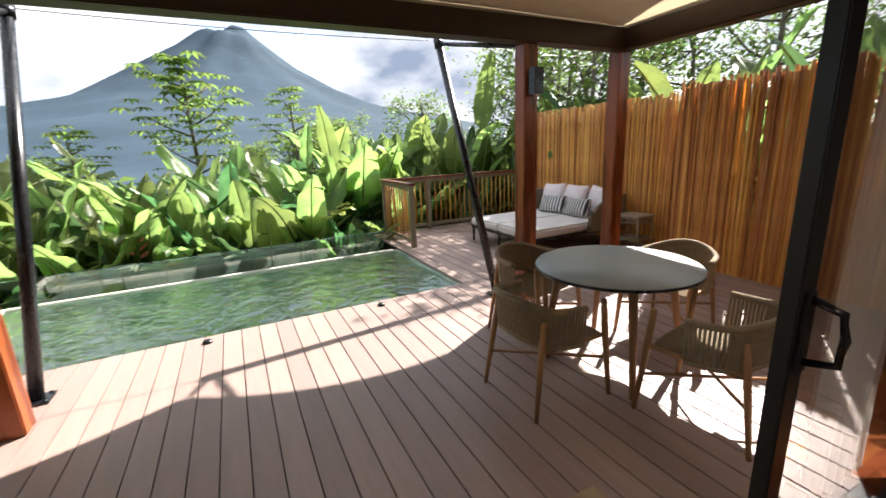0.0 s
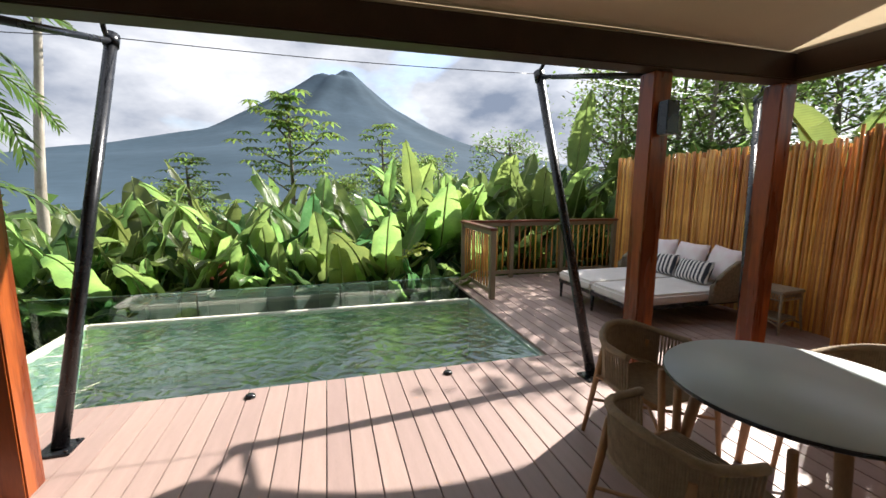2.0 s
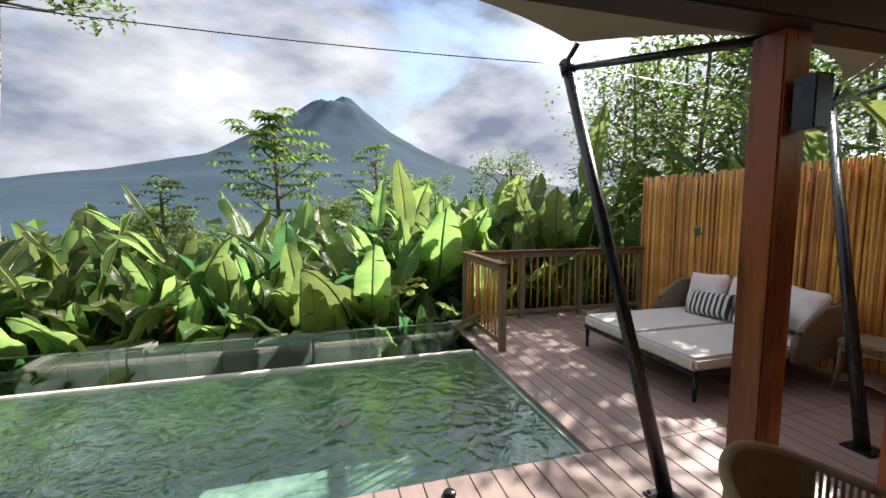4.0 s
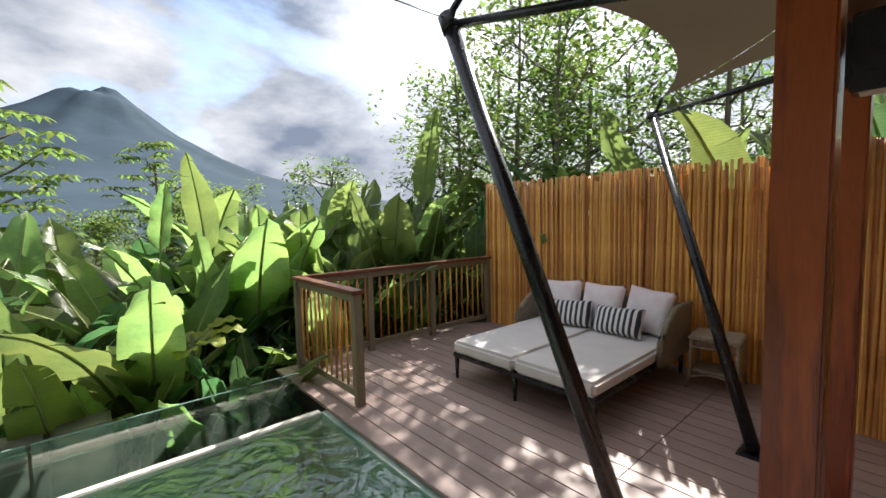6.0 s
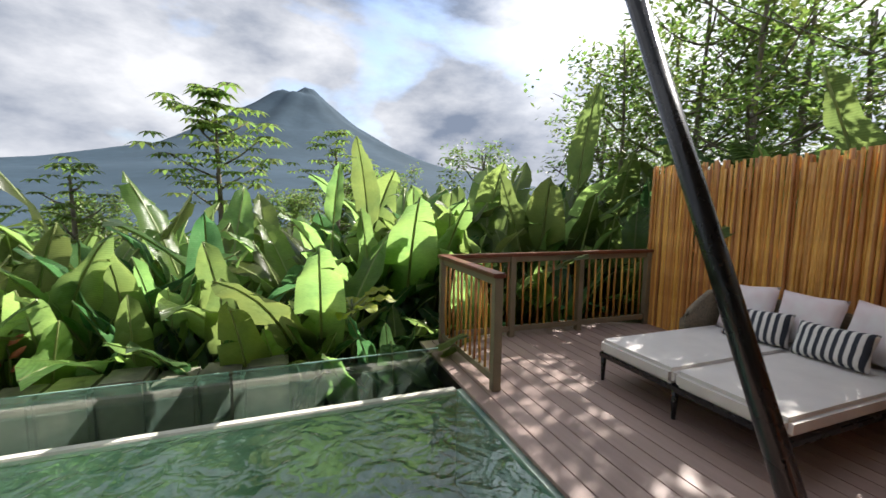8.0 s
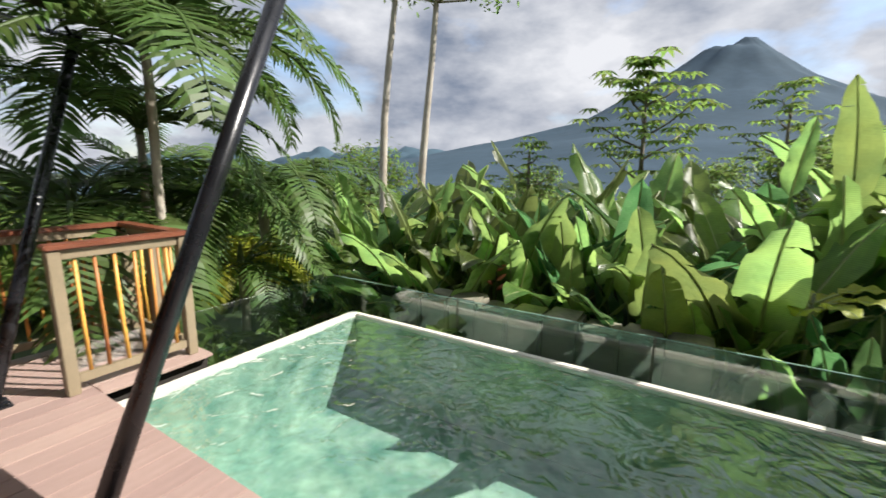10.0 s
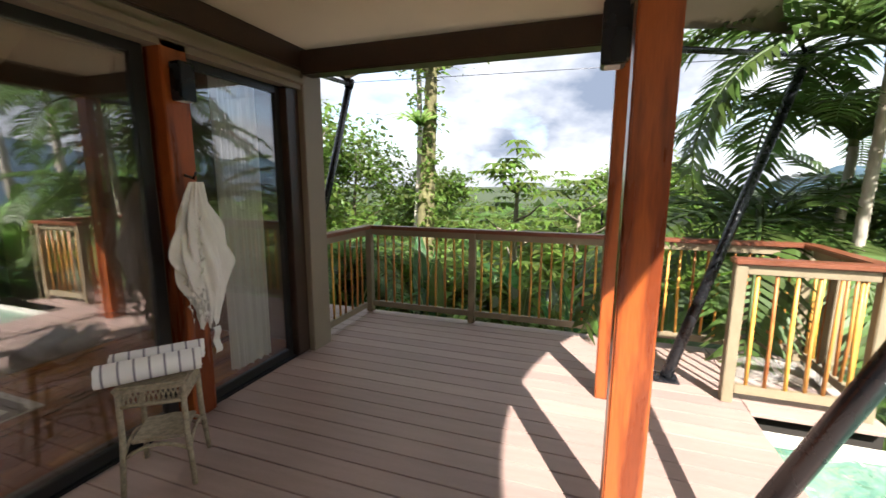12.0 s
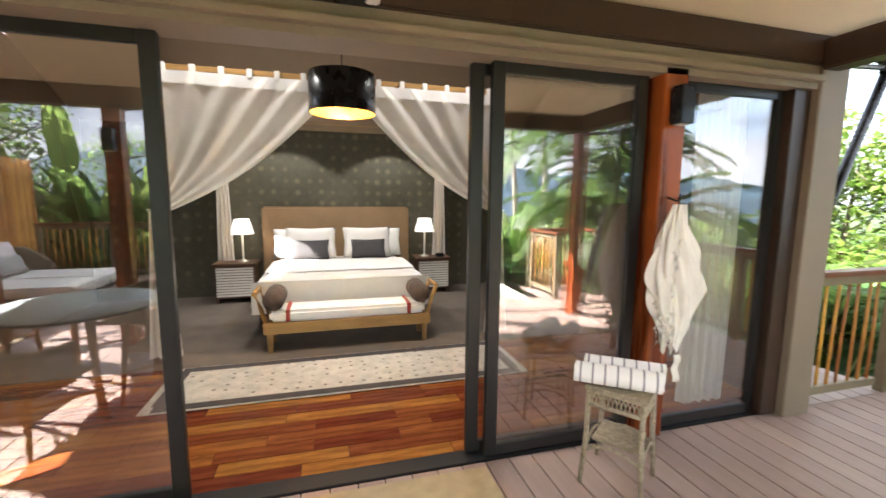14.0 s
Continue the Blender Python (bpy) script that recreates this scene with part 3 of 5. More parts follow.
# ---- furniture materials ----
M_TEAK = mat("teak", (0.42, 0.23, 0.10), 0.5, var=0.35, scale=5, stretch=(3, 3, 0.5), fine=40, second=(0.28, 0.14, 0.06))
M_ROPE = mat("tan_rope", (0.34, 0.26, 0.165), 0.85, var=0.3, scale=30, fine=160, bump=0.4)
M_TABLETOP = mat("grey_compact_top", (0.42, 0.48, 0.49), 0.42, var=0.12, scale=3, fine=180, bump=0.03)
M_CUSHION = mat("pale_grey_cushion", (0.72, 0.69, 0.66), 0.9, var=0.1, scale=5, fine=220, bump=0.25)
M_WICKER = mat("grey_brown_wicker", (0.30, 0.25, 0.175), 0.75, var=0.45, scale=40, fine=90, bump=0.6)
M_OLDWICKER = mat("weathered_wicker", (0.46, 0.38, 0.27), 0.8, var=0.45, scale=40, fine=110, bump=0.6)
M_WHITE = mat("white_linen", (0.82, 0.80, 0.77), 0.85, var=0.08, scale=6, fine=150, bump=0.2)
M_ROBE = mat("cream_robe_cloth", (0.80, 0.76, 0.70), 0.95, var=0.12, scale=8, fine=120, bump=0.5)
M_SHEER = mat("sheer_muslin", (0.80, 0.78, 0.74), 0.9, var=0.08, scale=6, fine=150, bump=0.1, trans=0.45)
# open weave: a third of the light passes straight between the threads
gauze, weave = M_SHEER.node_tree.nodes.new("ShaderNodeMixShader"), M_SHEER.node_tree.nodes.new("ShaderNodeBsdf" + "Transparent")
gauze.inputs[0].default_value = 0.30
M_SHEER.node_tree.links.new(M_SHEER.node_tree.nodes["Material Output"].inputs["Surface"].links[0].from_socket, gauze.inputs[1])
M_SHEER.node_tree.links.new(weave.outputs[0], gauze.inputs[2])
M_SHEER.node_tree.links.new(gauze.outputs[0], M_SHEER.node_tree.nodes["Material Output"].inputs["Surface"])
M_CURTAIN = mat("ivory_curtain", (0.78, 0.77, 0.72), 0.9, var=0.08, scale=4, fine=150, bump=0.15, trans=0.12)
M_OAK = mat("honey_oak", (0.46, 0.26, 0.09), 0.4, var=0.3, scale=4, stretch=(0.7, 4, 4), fine=40)
M_HEAD = mat("tan_upholstery", (0.30, 0.19, 0.10), 0.85, var=0.15, scale=5, fine=160, bump=0.2)
M_CHARCOAL = mat("charcoal_cushion", (0.05, 0.047, 0.05), 0.9, var=0.2, scale=10, fine=160, bump=0.2)
M_DARKWOOD = mat("dark_walnut", (0.10, 0.05, 0.028), 0.4, var=0.3, scale=4)
M_MATT = mat("sisal_mat", (0.46, 0.36, 0.22), 0.95, var=0.2, scale=12, fine=150, bump=0.5)
M_FUR = mat("brown_fur_bolster", (0.16, 0.11, 0.085), 0.95, var=0.4, scale=15, fine=80, bump=0.6)
M_RED = mat("red_strap", (0.35, 0.03, 0.02), 0.6)


def glow(name, colour, strength):
    m = bpy.data.materials.new(name)
    m.use_nodes = True
    b = m.node_tree.nodes["Principled BSDF"]
    b.inputs["Base Color"].default_value = (*colour, 1)
    b.inputs["Emission Color"].default_value = (*colour, 1)
    b.inputs["Emission Strength"].default_value = strength
    return m


def striped(name, light, dark, scale, axis, sharp=0.5, rough=0.9):
    """Woven stripes across the cloth."""
    m = bpy.data.materials.new(name)
    m.use_nodes = True
    n, l = m.node_tree.nodes, m.node_tree.links
    b = n["Principled BSDF"]
    tc, wv, rp = n.new("ShaderNodeTexCoord"), n.new("ShaderNodeTexWave"), n.new("ShaderNodeValToRGB")
    wv.bands_direction = axis
    wv.inputs["Scale"].default_value, wv.inputs["Distortion"].default_value = scale, 0.0
    rp.color_ramp.elements[0].position, rp.color_ramp.elements[1].position = sharp - 0.04, sharp + 0.04
    rp.color_ramp.elements[0].color, rp.color_ramp.elements[1].color = (*dark, 1), (*light, 1)
    l.new(tc.outputs["Object"], wv.inputs["Vector"])
    l.new(wv.outputs[0], rp.inputs[0])
    l.new(rp.outputs[0], b.inputs["Base Color"])
    b.inputs["Roughness"].default_value = rough
    return m


M_STRIPE = striped("navy_striped_cloth", (0.74, 0.72, 0.69), (0.035, 0.04, 0.055), 5.2, "X")
M_TOWEL = striped("striped_towel", (0.80, 0.78, 0.78), (0.22, 0.20, 0.24), 5.0, "X", 0.06)
M_FLORAL = mat("floral_cushion", (0.84, 0.81, 0.81), 0.9, var=0.06, scale=7, fine=160, bump=0.2, second=(0.80, 0.68, 0.70), detail=2)


def patterned(name, ground_col, motif, scale, randomness=0.0, lo=0.12, hi=0.2, rough=0.7):
    m = mat(name, ground_col, rough, var=0.3, scale=9, fine=60)
    n, l = m.node_tree.nodes, m.node_tree.links
    b = n["Principled BSDF"]
    old = b.inputs["Base Color"].links[0].from_socket
    tc, vo, rp, mx = n.new("ShaderNodeTexCoord"), n.new("ShaderNodeTexVoronoi"), n.new("ShaderNodeValToRGB"), n.new("ShaderNodeMix")
    vo.inputs["Scale"].default_value, vo.inputs["Randomness"].default_value = scale, randomness
    rp.color_ramp.elements[0].position, rp.color_ramp.elements[1].position = lo, hi
    rp.color_ramp.elements[0].color, rp.color_ramp.elements[1].color = (1, 1, 1, 1), (0, 0, 0, 1)
    mx.data_type = "RGBA"
    mx.inputs[7].default_value = (*motif, 1)
    l.new(tc.outputs["Object"], vo.inputs["Vector"])
    l.new(vo.outputs["Distance"], rp.inputs[0])
    l.new(rp.outputs[0], mx.inputs["Factor"])
    l.new(old, mx.inputs[6])
    l.new(mx.outputs[2], b.inputs["Base Color"])
    return m


M_RUG = patterned("patterned_rug", (0.58, 0.54, 0.47), (0.16, 0.13, 0.11), 9, 0.35, 0.10, 0.18, 0.95)
M_RUGEDGE = patterned("rug_border", (0.075, 0.065, 0.065), (0.42, 0.37, 0.30), 22, 0.2, 0.12, 0.25, 0.95)
M_DAMASK = patterned("dark_damask_wallpaper", (0.085, 0.078, 0.052), (0.26, 0.215, 0.12), 5.5, 0.12, 0.22, 0.5, 0.55)
bpy.data.objects["wall_back"].data.materials[0] = M_DAMASK


def pillow(name, w, h, d, material, label, group="", piping=None):
    """A stuffed cushion, standing in its x-z plane with y through it."""
    def shell(sign):
        def fn(u, v):
            x, z = (u - 0.5) * 2, (v - 0.5) * 2
            e = max(0.0, (1 - x ** 4) * (1 - z ** 4)) ** 0.5
            pull = 1 - 0.07 * (1 - abs(x)) * abs(z) ** 3
            pull2 = 1 - 0.07 * (1 - abs(z)) * abs(x) ** 3
            wr = 0.006 * noise.noise(Vector((x * 3, z * 3, sign)))
            return (x * w / 2 * pull2, sign * (d / 2 * e + wr * e), z * h / 2 * pull)
        return fn
    bm = bmesh.new()
    add_grid(bm, 14, 14, shell(1))
    add_grid(bm, 14, 14, shell(-1))
    bmesh.ops.remove_doubles(bm, verts=bm.verts, dist=0.0015)
    return tagged(part(name, bm, material), label, "cushion", group)


# ---- dining table ----
table = thing("dining_table", "round grey-topped table on four splayed teak legs", "table", (2.16, 1.30, 0))
part("tabletop", lathe(((0.0, 0.728), (0.535, 0.728), (0.55, 0.736), (0.55, 0.744), (0.545, 0.75), (0.0, 0.7505)), 64), M_TABLETOP, table, "thin grey compact top with a black edge")
part("edge_band", lathe(((0.50, 0.722), (0.548, 0.722), (0.553, 0.727), (0.553, 0.741), (0.548, 0.7455), (0.548, 0.73), (0.50, 0.724)), 64, False), M_BLACK, table, "black edge")
for i in range(4):
    a = math.radians(45 + 90 * i + 12)
    c, s = math.cos(a), math.sin(a)
    part("leg", tube([(0.50 * c, 0.50 * s, 0), (0.38 * c, 0.38 * s, 0.725)], [0.020, 0.030], 12), M_TEAK, table)
    part("stretcher", tube([(0.40 * c, 0.40 * s, 0.66), (0, 0, 0.66)], 0.018, 8), M_TEAK, table)


# ---- rope chairs ----
def rope_chair():
    """A barrel chair facing +x: teak legs, woven rope band and seat."""
    t = thing("dining_chair", "teak dining chair with a curved band of woven tan rope", "chair", (0, 0, 0), group="chairs round the table")

    def curve(f, out=0.0, z=0.0):
        a = math.radians(100 + 160 * f)
        rx, ry = 0.29 + out, 0.285 + out
        x = rx * math.cos(a)
        if f < 0.12 or f > 0.88:
            x += 0.10 * (0.12 - min(f, 1 - f)) / 0.12
        return Vector((x, ry * math.sin(a), z + 0.035 * math.cos(math.pi * (2 * f - 1))))
    n = 76
    strands = bmesh.new()
    for k in range(n + 1):
        f = k / n
        add_tube(strands, [curve(f, 0.0, 0.455), curve(f, 0.010, 0.56), curve(f, 0.018, 0.68)], 0.0072, 5, False)
    part("rope_back", strands, M_ROPE, t, "upright tan rope strands")
    part("top_roll", tube([curve(k / 32, 0.018, 0.69) for k in range(33)], 0.021, 8), M_ROPE, t)
    part("lower_roll", tube([curve(k / 32, 0.0, 0.452) for k in range(33)], 0.014, 8), M_ROPE, t)

    def seat_fn(u, v):
        x, y = (u - 0.5) * 0.50, (v - 0.5) * 0.52
        x *= 1 - 0.10 * (2 * v - 1) ** 2
        return (x + 0.01, y, 0.43 - 0.022 * math.sin(math.pi * u) * math.sin(math.pi * v))
    seat = bmesh.new()
    for k in range(34):
        u = (k + 0.5) / 34
        add_tube(seat, [seat_fn(u, j / 8) for j in range(9)], 0.0072, 5, False)
    part("seat", seat, M_ROPE, t, "seat of tight tan rope")
    for y in (-0.265, 0.265):
        part("seat_rail", tube([(-0.22, y * 0.92, 0.425), (0.25, y * 0.98, 0.425)], 0.014, 8), M_TEAK, t)
        part("leg", tube([(0.30, y * 1.06, 0), (0.255, y, 0.44), (0.235, y * 0.99, 0.66)], [0.014, 0.021, 0.018], 10), M_TEAK, t)
        part("leg", tube([(-0.29, y * 0.98, 0), (-0.225, y * 0.86, 0.44), (-0.205, y * 0.84, 0.60)], [0.013, 0.020, 0.016], 10), M_TEAK, t)
    part("stretcher", tube([(-0.25, -0.23, 0.24), (0.28, 0.27, 0.24)], 0.010, 6), M_TEAK, t)
    part("stretcher", tube([(-0.25, 0.23, 0.246), (0.28, -0.27, 0.262)], 0.010, 6), M_TEAK, t)
    return t


chair = rope_chair()
chair.matrix_basis = pose(1.50, 1.27, 0, 0, 0, 2)
copy_thing(chair, pose(2.15, 0.57, 0, 0, 0, 100))
copy_thing(chair, pose(2.93, 1.40, 0, 0, 0, 190))
copy_thing(chair, pose(2.02, 2.02, 0, 0, 0, -78))

# ---- daybed ----
daybed = thing("daybed", "wide daybed, black frame, woven sides and pale grey mattress", "daybed", (3.42, 3.83, 0))
DL, DW = 1.83, 1.60
part("frame", box(0.0, DL, 0.0, DW, 0.225, 0.27, 0.006), M_BLACK, daybed)
for x, y in ((0.03, 0.03), (0.03, DW / 2), (0.03, DW - 0.03), (DL - 0.04, 0.03), (DL - 0.04, DW - 0.03)):
    part("leg", tube([(x, y, 0), (x, y, 0.23)], [0.017, 0.026], 8), M_BLACK, daybed)
for y0, y1 in ((0.005, DW / 2 - 0.006), (DW / 2 + 0.006, DW - 0.005)):
    part("mattress", box(-0.01, DL - 0.06, y0, y1, 0.272, 0.40, 0.03), M_CUSHION, daybed, "pale grey piped mattress half")


def arm_fn(yc):
    def fn(u, v):
        x = 1.10 + u * (DL - 1.10)
        top = 0.48 + 0.26 * min(1, u * 2.0) ** 0.8
        return (x, yc + 0.0, 0.26 + v * (top - 0.26))
    return fn


for yc, name in ((-0.03, "armrest"), (DW + 0.03, "armrest")):
    bm = bmesh.new()
    for off in (-0.025, 0.025):
        add_grid(bm, 12, 8, (lambda f, o: lambda u, v: Vector(f(u, v)) + Vector((0, o, 0)))(arm_fn(yc), off))
    part(name, bm, M_WICKER, daybed, "woven grey-brown side")
    part("arm_rim", tube([arm_fn(yc)(0, 0)] + [arm_fn(yc)(k / 10, 1) for k in range(11)], 0.030, 8), M_WICKER, daybed)
part("backrest", box(DL - 0.05, DL + 0.0, -0.03, DW + 0.03, 0.26, 0.74, 0.02), M_WICKER, daybed, "woven grey-brown back")
for i, y in enumerate((0.30, 0.80, 1.30)):
    p = pillow("back_cushion", 0.50, 0.48, 0.17, M_FLORAL, "square white cushion with a faded pink floral print", "floral cushions")
    p.matrix_basis = pose(3.42 + 1.62 - 0.03 * i, 3.83 + y, 0.645, 0, 0, 90 + 6 * (i - 1)) @ pose(0, 0, 0, 20, 4 * (i - 1), 0)
for i, y in enumerate((0.50, 1.08)):
    p = pillow("lumbar_cushion", 0.56, 0.31, 0.16, M_STRIPE, "navy and white striped oblong cushion", "striped cushions")
    p.matrix_basis = pose(3.42 + 1.36, 3.83 + y, 0.545, 0, 0, 90 - 5 + 12 * i) @ pose(0, 0, 0, 24, 3, 0)


# ---- wicker tables ----
def wicker_stand(name, at, rz, w, h, shelf, label):
    t = thing(name, label, "side table", at, rz)
    hw = w / 2
    part("top", box(-hw - 0.01, hw + 0.01, -hw - 0.01, hw + 0.01, h - 0.035, h, 0.01), M_OLDWICKER, t)
    part("lower_shelf", box(-hw + 0.03, hw - 0.03, -hw + 0.03, hw - 0.03, shelf - 0.02, shelf, 0.006), M_OLDWICKER, t)
    for sx in (-1, 1):
        for sy in (-1, 1):
            part("leg", tube([(sx * hw * 1.06, sy * hw * 1.06, 0), (sx * hw * 0.94, sy * hw * 0.94, h * 0.5), (sx * hw * 0.92, sy * hw * 0.92, h - 0.03)], [0.013, 0.015, 0.015], 8), M_OLDWICKER, t)
    for sx, sy in ((1, 0), (-1, 0), (0, 1), (0, -1)):
        apron = bmesh.new()
        for k in range(13):
            f = (k - 6) / 6 * hw * 0.86
            zt = h - 0.035
            for lean in (-0.018, 0.018):
                a = (sx * hw * 0.95 + abs(sy) * f, sy * hw * 0.95 + abs(sx) * f, zt)
                b = (sx * hw * 0.95 + abs(sy) * (f + lean), sy * hw * 0.95 + abs(sx) * (f + lean), zt - 0.065)
                add_tube(apron, [a, b], 0.004, 4, False)
        part("lattice", apron, M_OLDWICKER, t)
        part("apron_rail", tube([(sx * hw * 0.95 - abs(sy) * hw * 0.9, sy * hw * 0.95 - abs(sx) * hw * 0.9, h - 0.105), (sx * hw * 0.95 + abs(sy) * hw * 0.9, sy * hw * 0.95 + abs(sx) * hw * 0.9, h - 0.105)], 0.010, 6), M_OLDWICKER, t)
        arc = [(sx * hw * 0.97 + abs(sy) * hw * q * 0.93, sy * hw * 0.97 + abs(sx) * hw * q * 0.93, shelf - 0.02 - 0.05 * q * q) for q in (-1, -.66, -.33, 0, .33, .66, 1)]
        part("shelf_apron", tube(arc, 0.010, 6), M_OLDWICKER, t)
    return t


wicker_stand("wicker_stool", (-1.27, 0.25, 0), 127, 0.30, 0.575, 0.27, "weathered wicker stand with a lower shelf, holding towels")
wicker_stand("side_table", (5.10, 3.50, 0), 6, 0.40, 0.50, 0.17, "weathered wicker side table beside the daybed")


def towel_roll(at, rz, length, radius):
    bm = bmesh.new()
    turns = [(radius * (0.12 + 0.88 * k / 60), k / 60 * 2 * math.pi * 4) for k in range(61)]
    add_grid(bm, 60, 10, lambda u, v: ((v - 0.5) * length + 0.004 * math.sin(u * 40), turns[int(round(u * 60))][0] * math.cos(turns[int(round(u * 60))][1]), turns[int(round(u * 60))][0] * math.sin(turns[int(round(u * 60))][1])))
    ob = tagged(part("rolled_towel", bm, M_TOWEL), "rolled white towel with thin dark stripes on the stand", "towel", "rolled towels")
    ob.matrix_basis = pose(*at, 0, 0, rz)


towel_roll((-1.20, 0.29, 0.575 + 0.064), 143, 0.44, 0.064)
towel_roll((-1.32, 0.19, 0.575 + 0.060), 143, 0.42, 0.060)

# ---- robe on its hook ----
def robe_fn(u, v):
    a = u * 2 * math.pi
    z = 1.56 - v * 0.86
    wide = 0.035 + 0.070 * min(1, v * 1.7) ** 0.8 + 0.05 * math.sin(v * 3.3) ** 2 - 0.16 * max(0, v - 0.72)
    fold = 1 + 0.20 * math.sin(7 * a + 5 * v) + 0.13 * math.sin(13 * a - 9 * v) + 0.28 * noise.noise(Vector((math.cos(a) * 2, math.sin(a) * 2, v * 5)))
    x = wide * fold * math.cos(a) * 1.05 + 0.02 * math.sin(v * 6)
    y = 0.55 * wide * fold * math.sin(a)
    hem = 0.05 * math.sin(9 * a) * max(0, v - 0.85) / 0.15
    return (x, y, z + hem)


robe = thing("bathrobe", "cream ruffled bathrobe hanging from a hook on the post", "robe", (-1.715, 0.10, 0))
part("cloth", grid(90, 44, robe_fn), M_ROBE, robe)
for k in range(3):
    fr = bmesh.new()
    add_grid(fr, 44, 4, (lambda kk: lambda u, v: (0.04 + 0.022 * kk + 0.04 * math.sin(2.6 * u) + 0.022 * v * math.sin(u * 60 + kk), 0.07 - 0.03 * kk + 0.022 * v * math.cos(u * 47), 1.36 - u * 0.66 + 0.015 * v))(k))
    part("ruffle", fr, M_ROBE, robe)
part("sash", grid(4, 16, lambda u, v: (-0.03 + 0.05 * u, 0.06 + 0.01 * math.sin(v * 9), 0.66 - 0.17 * v)), M_ROBE, robe)
hook = tagged(part("coat_hook", tube([(-1.745, -0.02, 1.60), (-1.745, 0.05, 1.58), (-1.745, 0.075, 1.62)], 0.008, 6), M_BLACK), "small black coat hook on the timber post", "hook")


# ---- lamps ----
def sconce(x, y, z, rz, label="black box-shaped wall lamp on the timber post"):
    t = thing("wall_lamp", label, "wall lamp", (x, y, z), rz, "black wall lamps")
    part("housing", box(-0.05, 0.05, 0.012, 0.10, -0.11, 0.11, 0.005), M_BLACK, t)
    part("back_plate", box(-0.04, 0.04, 0.0, 0.012, -0.09, 0.09, 0.002), M_BLACK, t)
    part("lens", box(-0.035, 0.035, 0.03, 0.085, -0.113, -0.1105), M_LIP, t)


sconce(2.33, POST_Y - 0.085, 2.12, 180)
sconce(-1.58, POST_Y - 0.085, 2.10, 180)
sconce(-1.745, -0.02, 2.14, 0)
sconce(2.43, -0.02, 2.14, 0)
fx = thing("ceiling_lamp", "black lamp with two white glass ends on the ledger beam", "lamp", (0.17, 0.02, 2.525))
part("body", box(-0.07, 0.07, 0, 0.10, -0.06, 0.05, 0.005), M_BLACK, fx)
for sx in (-1, 1):
    part("shade", box(sx * 0.105 - 0.034, sx * 0.105 + 0.034, 0.01, 0.09, -0.055, 0.045, 0.006), M_WHITE, fx, "white glass end")
ring = tagged(part("rope_cleat", tube([(-2.94 + 0.05 * math.sin(a), POST_Y - 0.10, 1.32 + 0.05 * math.cos(a)) for a in (0.4, 1.2, 2, 2.8, 3.6, 4.4, 5.2)], 0.008, 6), M_BLACK), "black iron ring on the corner post", "ring")

# ---- mat ----
mat_ob = tagged(part("doormat", box(-0.58, 1.15, -0.03, 0.50, 0.001, 0.013, 0.004), M_MATT), "plain beige woven doormat outside the doors", "mat")


# ---- curtains ----
def curtain(name, x0, x1, y, z0, z1, label, folds=9, depth=0.045, at_x=False):
    def fn(u, v):
        w = depth * (0.6 + 0.4 * v) * math.sin(u * folds * 2 * math.pi) + 0.012 * math.sin(u * 31 + v * 3)
        return (x0 + u * (x1 - x0), y + w, z1 + v * (z0 - z1))
    return tagged(part(name, grid(folds * 10, 10, fn), M_CURTAIN), label, "curtain")


curtain("curtain", -2.70, -2.30, -0.36, 0.02, 2.40, "ivory floor-length curtain gathered behind the glass")
curtain("curtain", 1.95, 2.36, -0.38, 0.02, 2.40, "ivory floor-length curtain gathered behind the glass")
tagged(part("curtain_rail", box(-2.98, 3.5, -0.40, -0.32, 2.40, 2.44, 0.004), M_FRAME), "dark curtain rail above the glass", "rail", "", "structure")

# ---- rug and bed ----
rug = thing("rug", "cream patterned runner rug with dark borders and fringe", "rug", (0.10, -1.60, 0.0))
part("field", box(-1.55, 1.55, -0.42, 0.42, 0.009, 0.017, 0.002), M_RUG, rug)
for y in (-0.36, 0.36):
    part("border", box(-1.47, 1.47, y - 0.045, y + 0.045, 0.0172, 0.0195), M_RUGEDGE, rug, "dark patterned border")
for x in (-1.45, 1.45):
    part("border", box(x - 0.045, x + 0.045, -0.31, 0.31, 0.0172, 0.0195), M_RUGEDGE, rug, "dark patterned border")
BX = 0.12
bed = thing("bed", "king bed with white cover, grey throw and tan headboard", "bed", (BX, -2.80, 0))
part("base", box(-0.93, 0.93, -2.05, 0.0, 0.10, 0.34, 0.02), M_DARKWOOD, bed)
part("mattress", box(-0.95, 0.95, -2.05, 0.02, 0.34, 0.62, 0.06), M_WHITE, bed)
part("headboard", box(-1.16, 1.16, -2.16, -2.06, 0.15, 1.42, 0.03), M_HEAD, bed, "tan upholstered headboard")


def cover_fn(u, v):
    x, y = (u - 0.5) * 2.06, 0.06 - v * 1.45
    ax = max(0, abs(x) - 0.96)
    z = 0.645 - (ax * 4.0 if ax else 0) + 0.008 * noise.noise(Vector((x * 4, y * 4, 0)))
    return (max(-1.0, min(1.0, x)) + 0.012 * math.sin(y * 15) * (1 if ax else 0), y, z)


def foot_fn(u, v):
    x = (u - 0.5) * 2.0
    return (x, 0.062 + 0.012 * math.sin(x * 14) * v, 0.643 - v * 0.36)


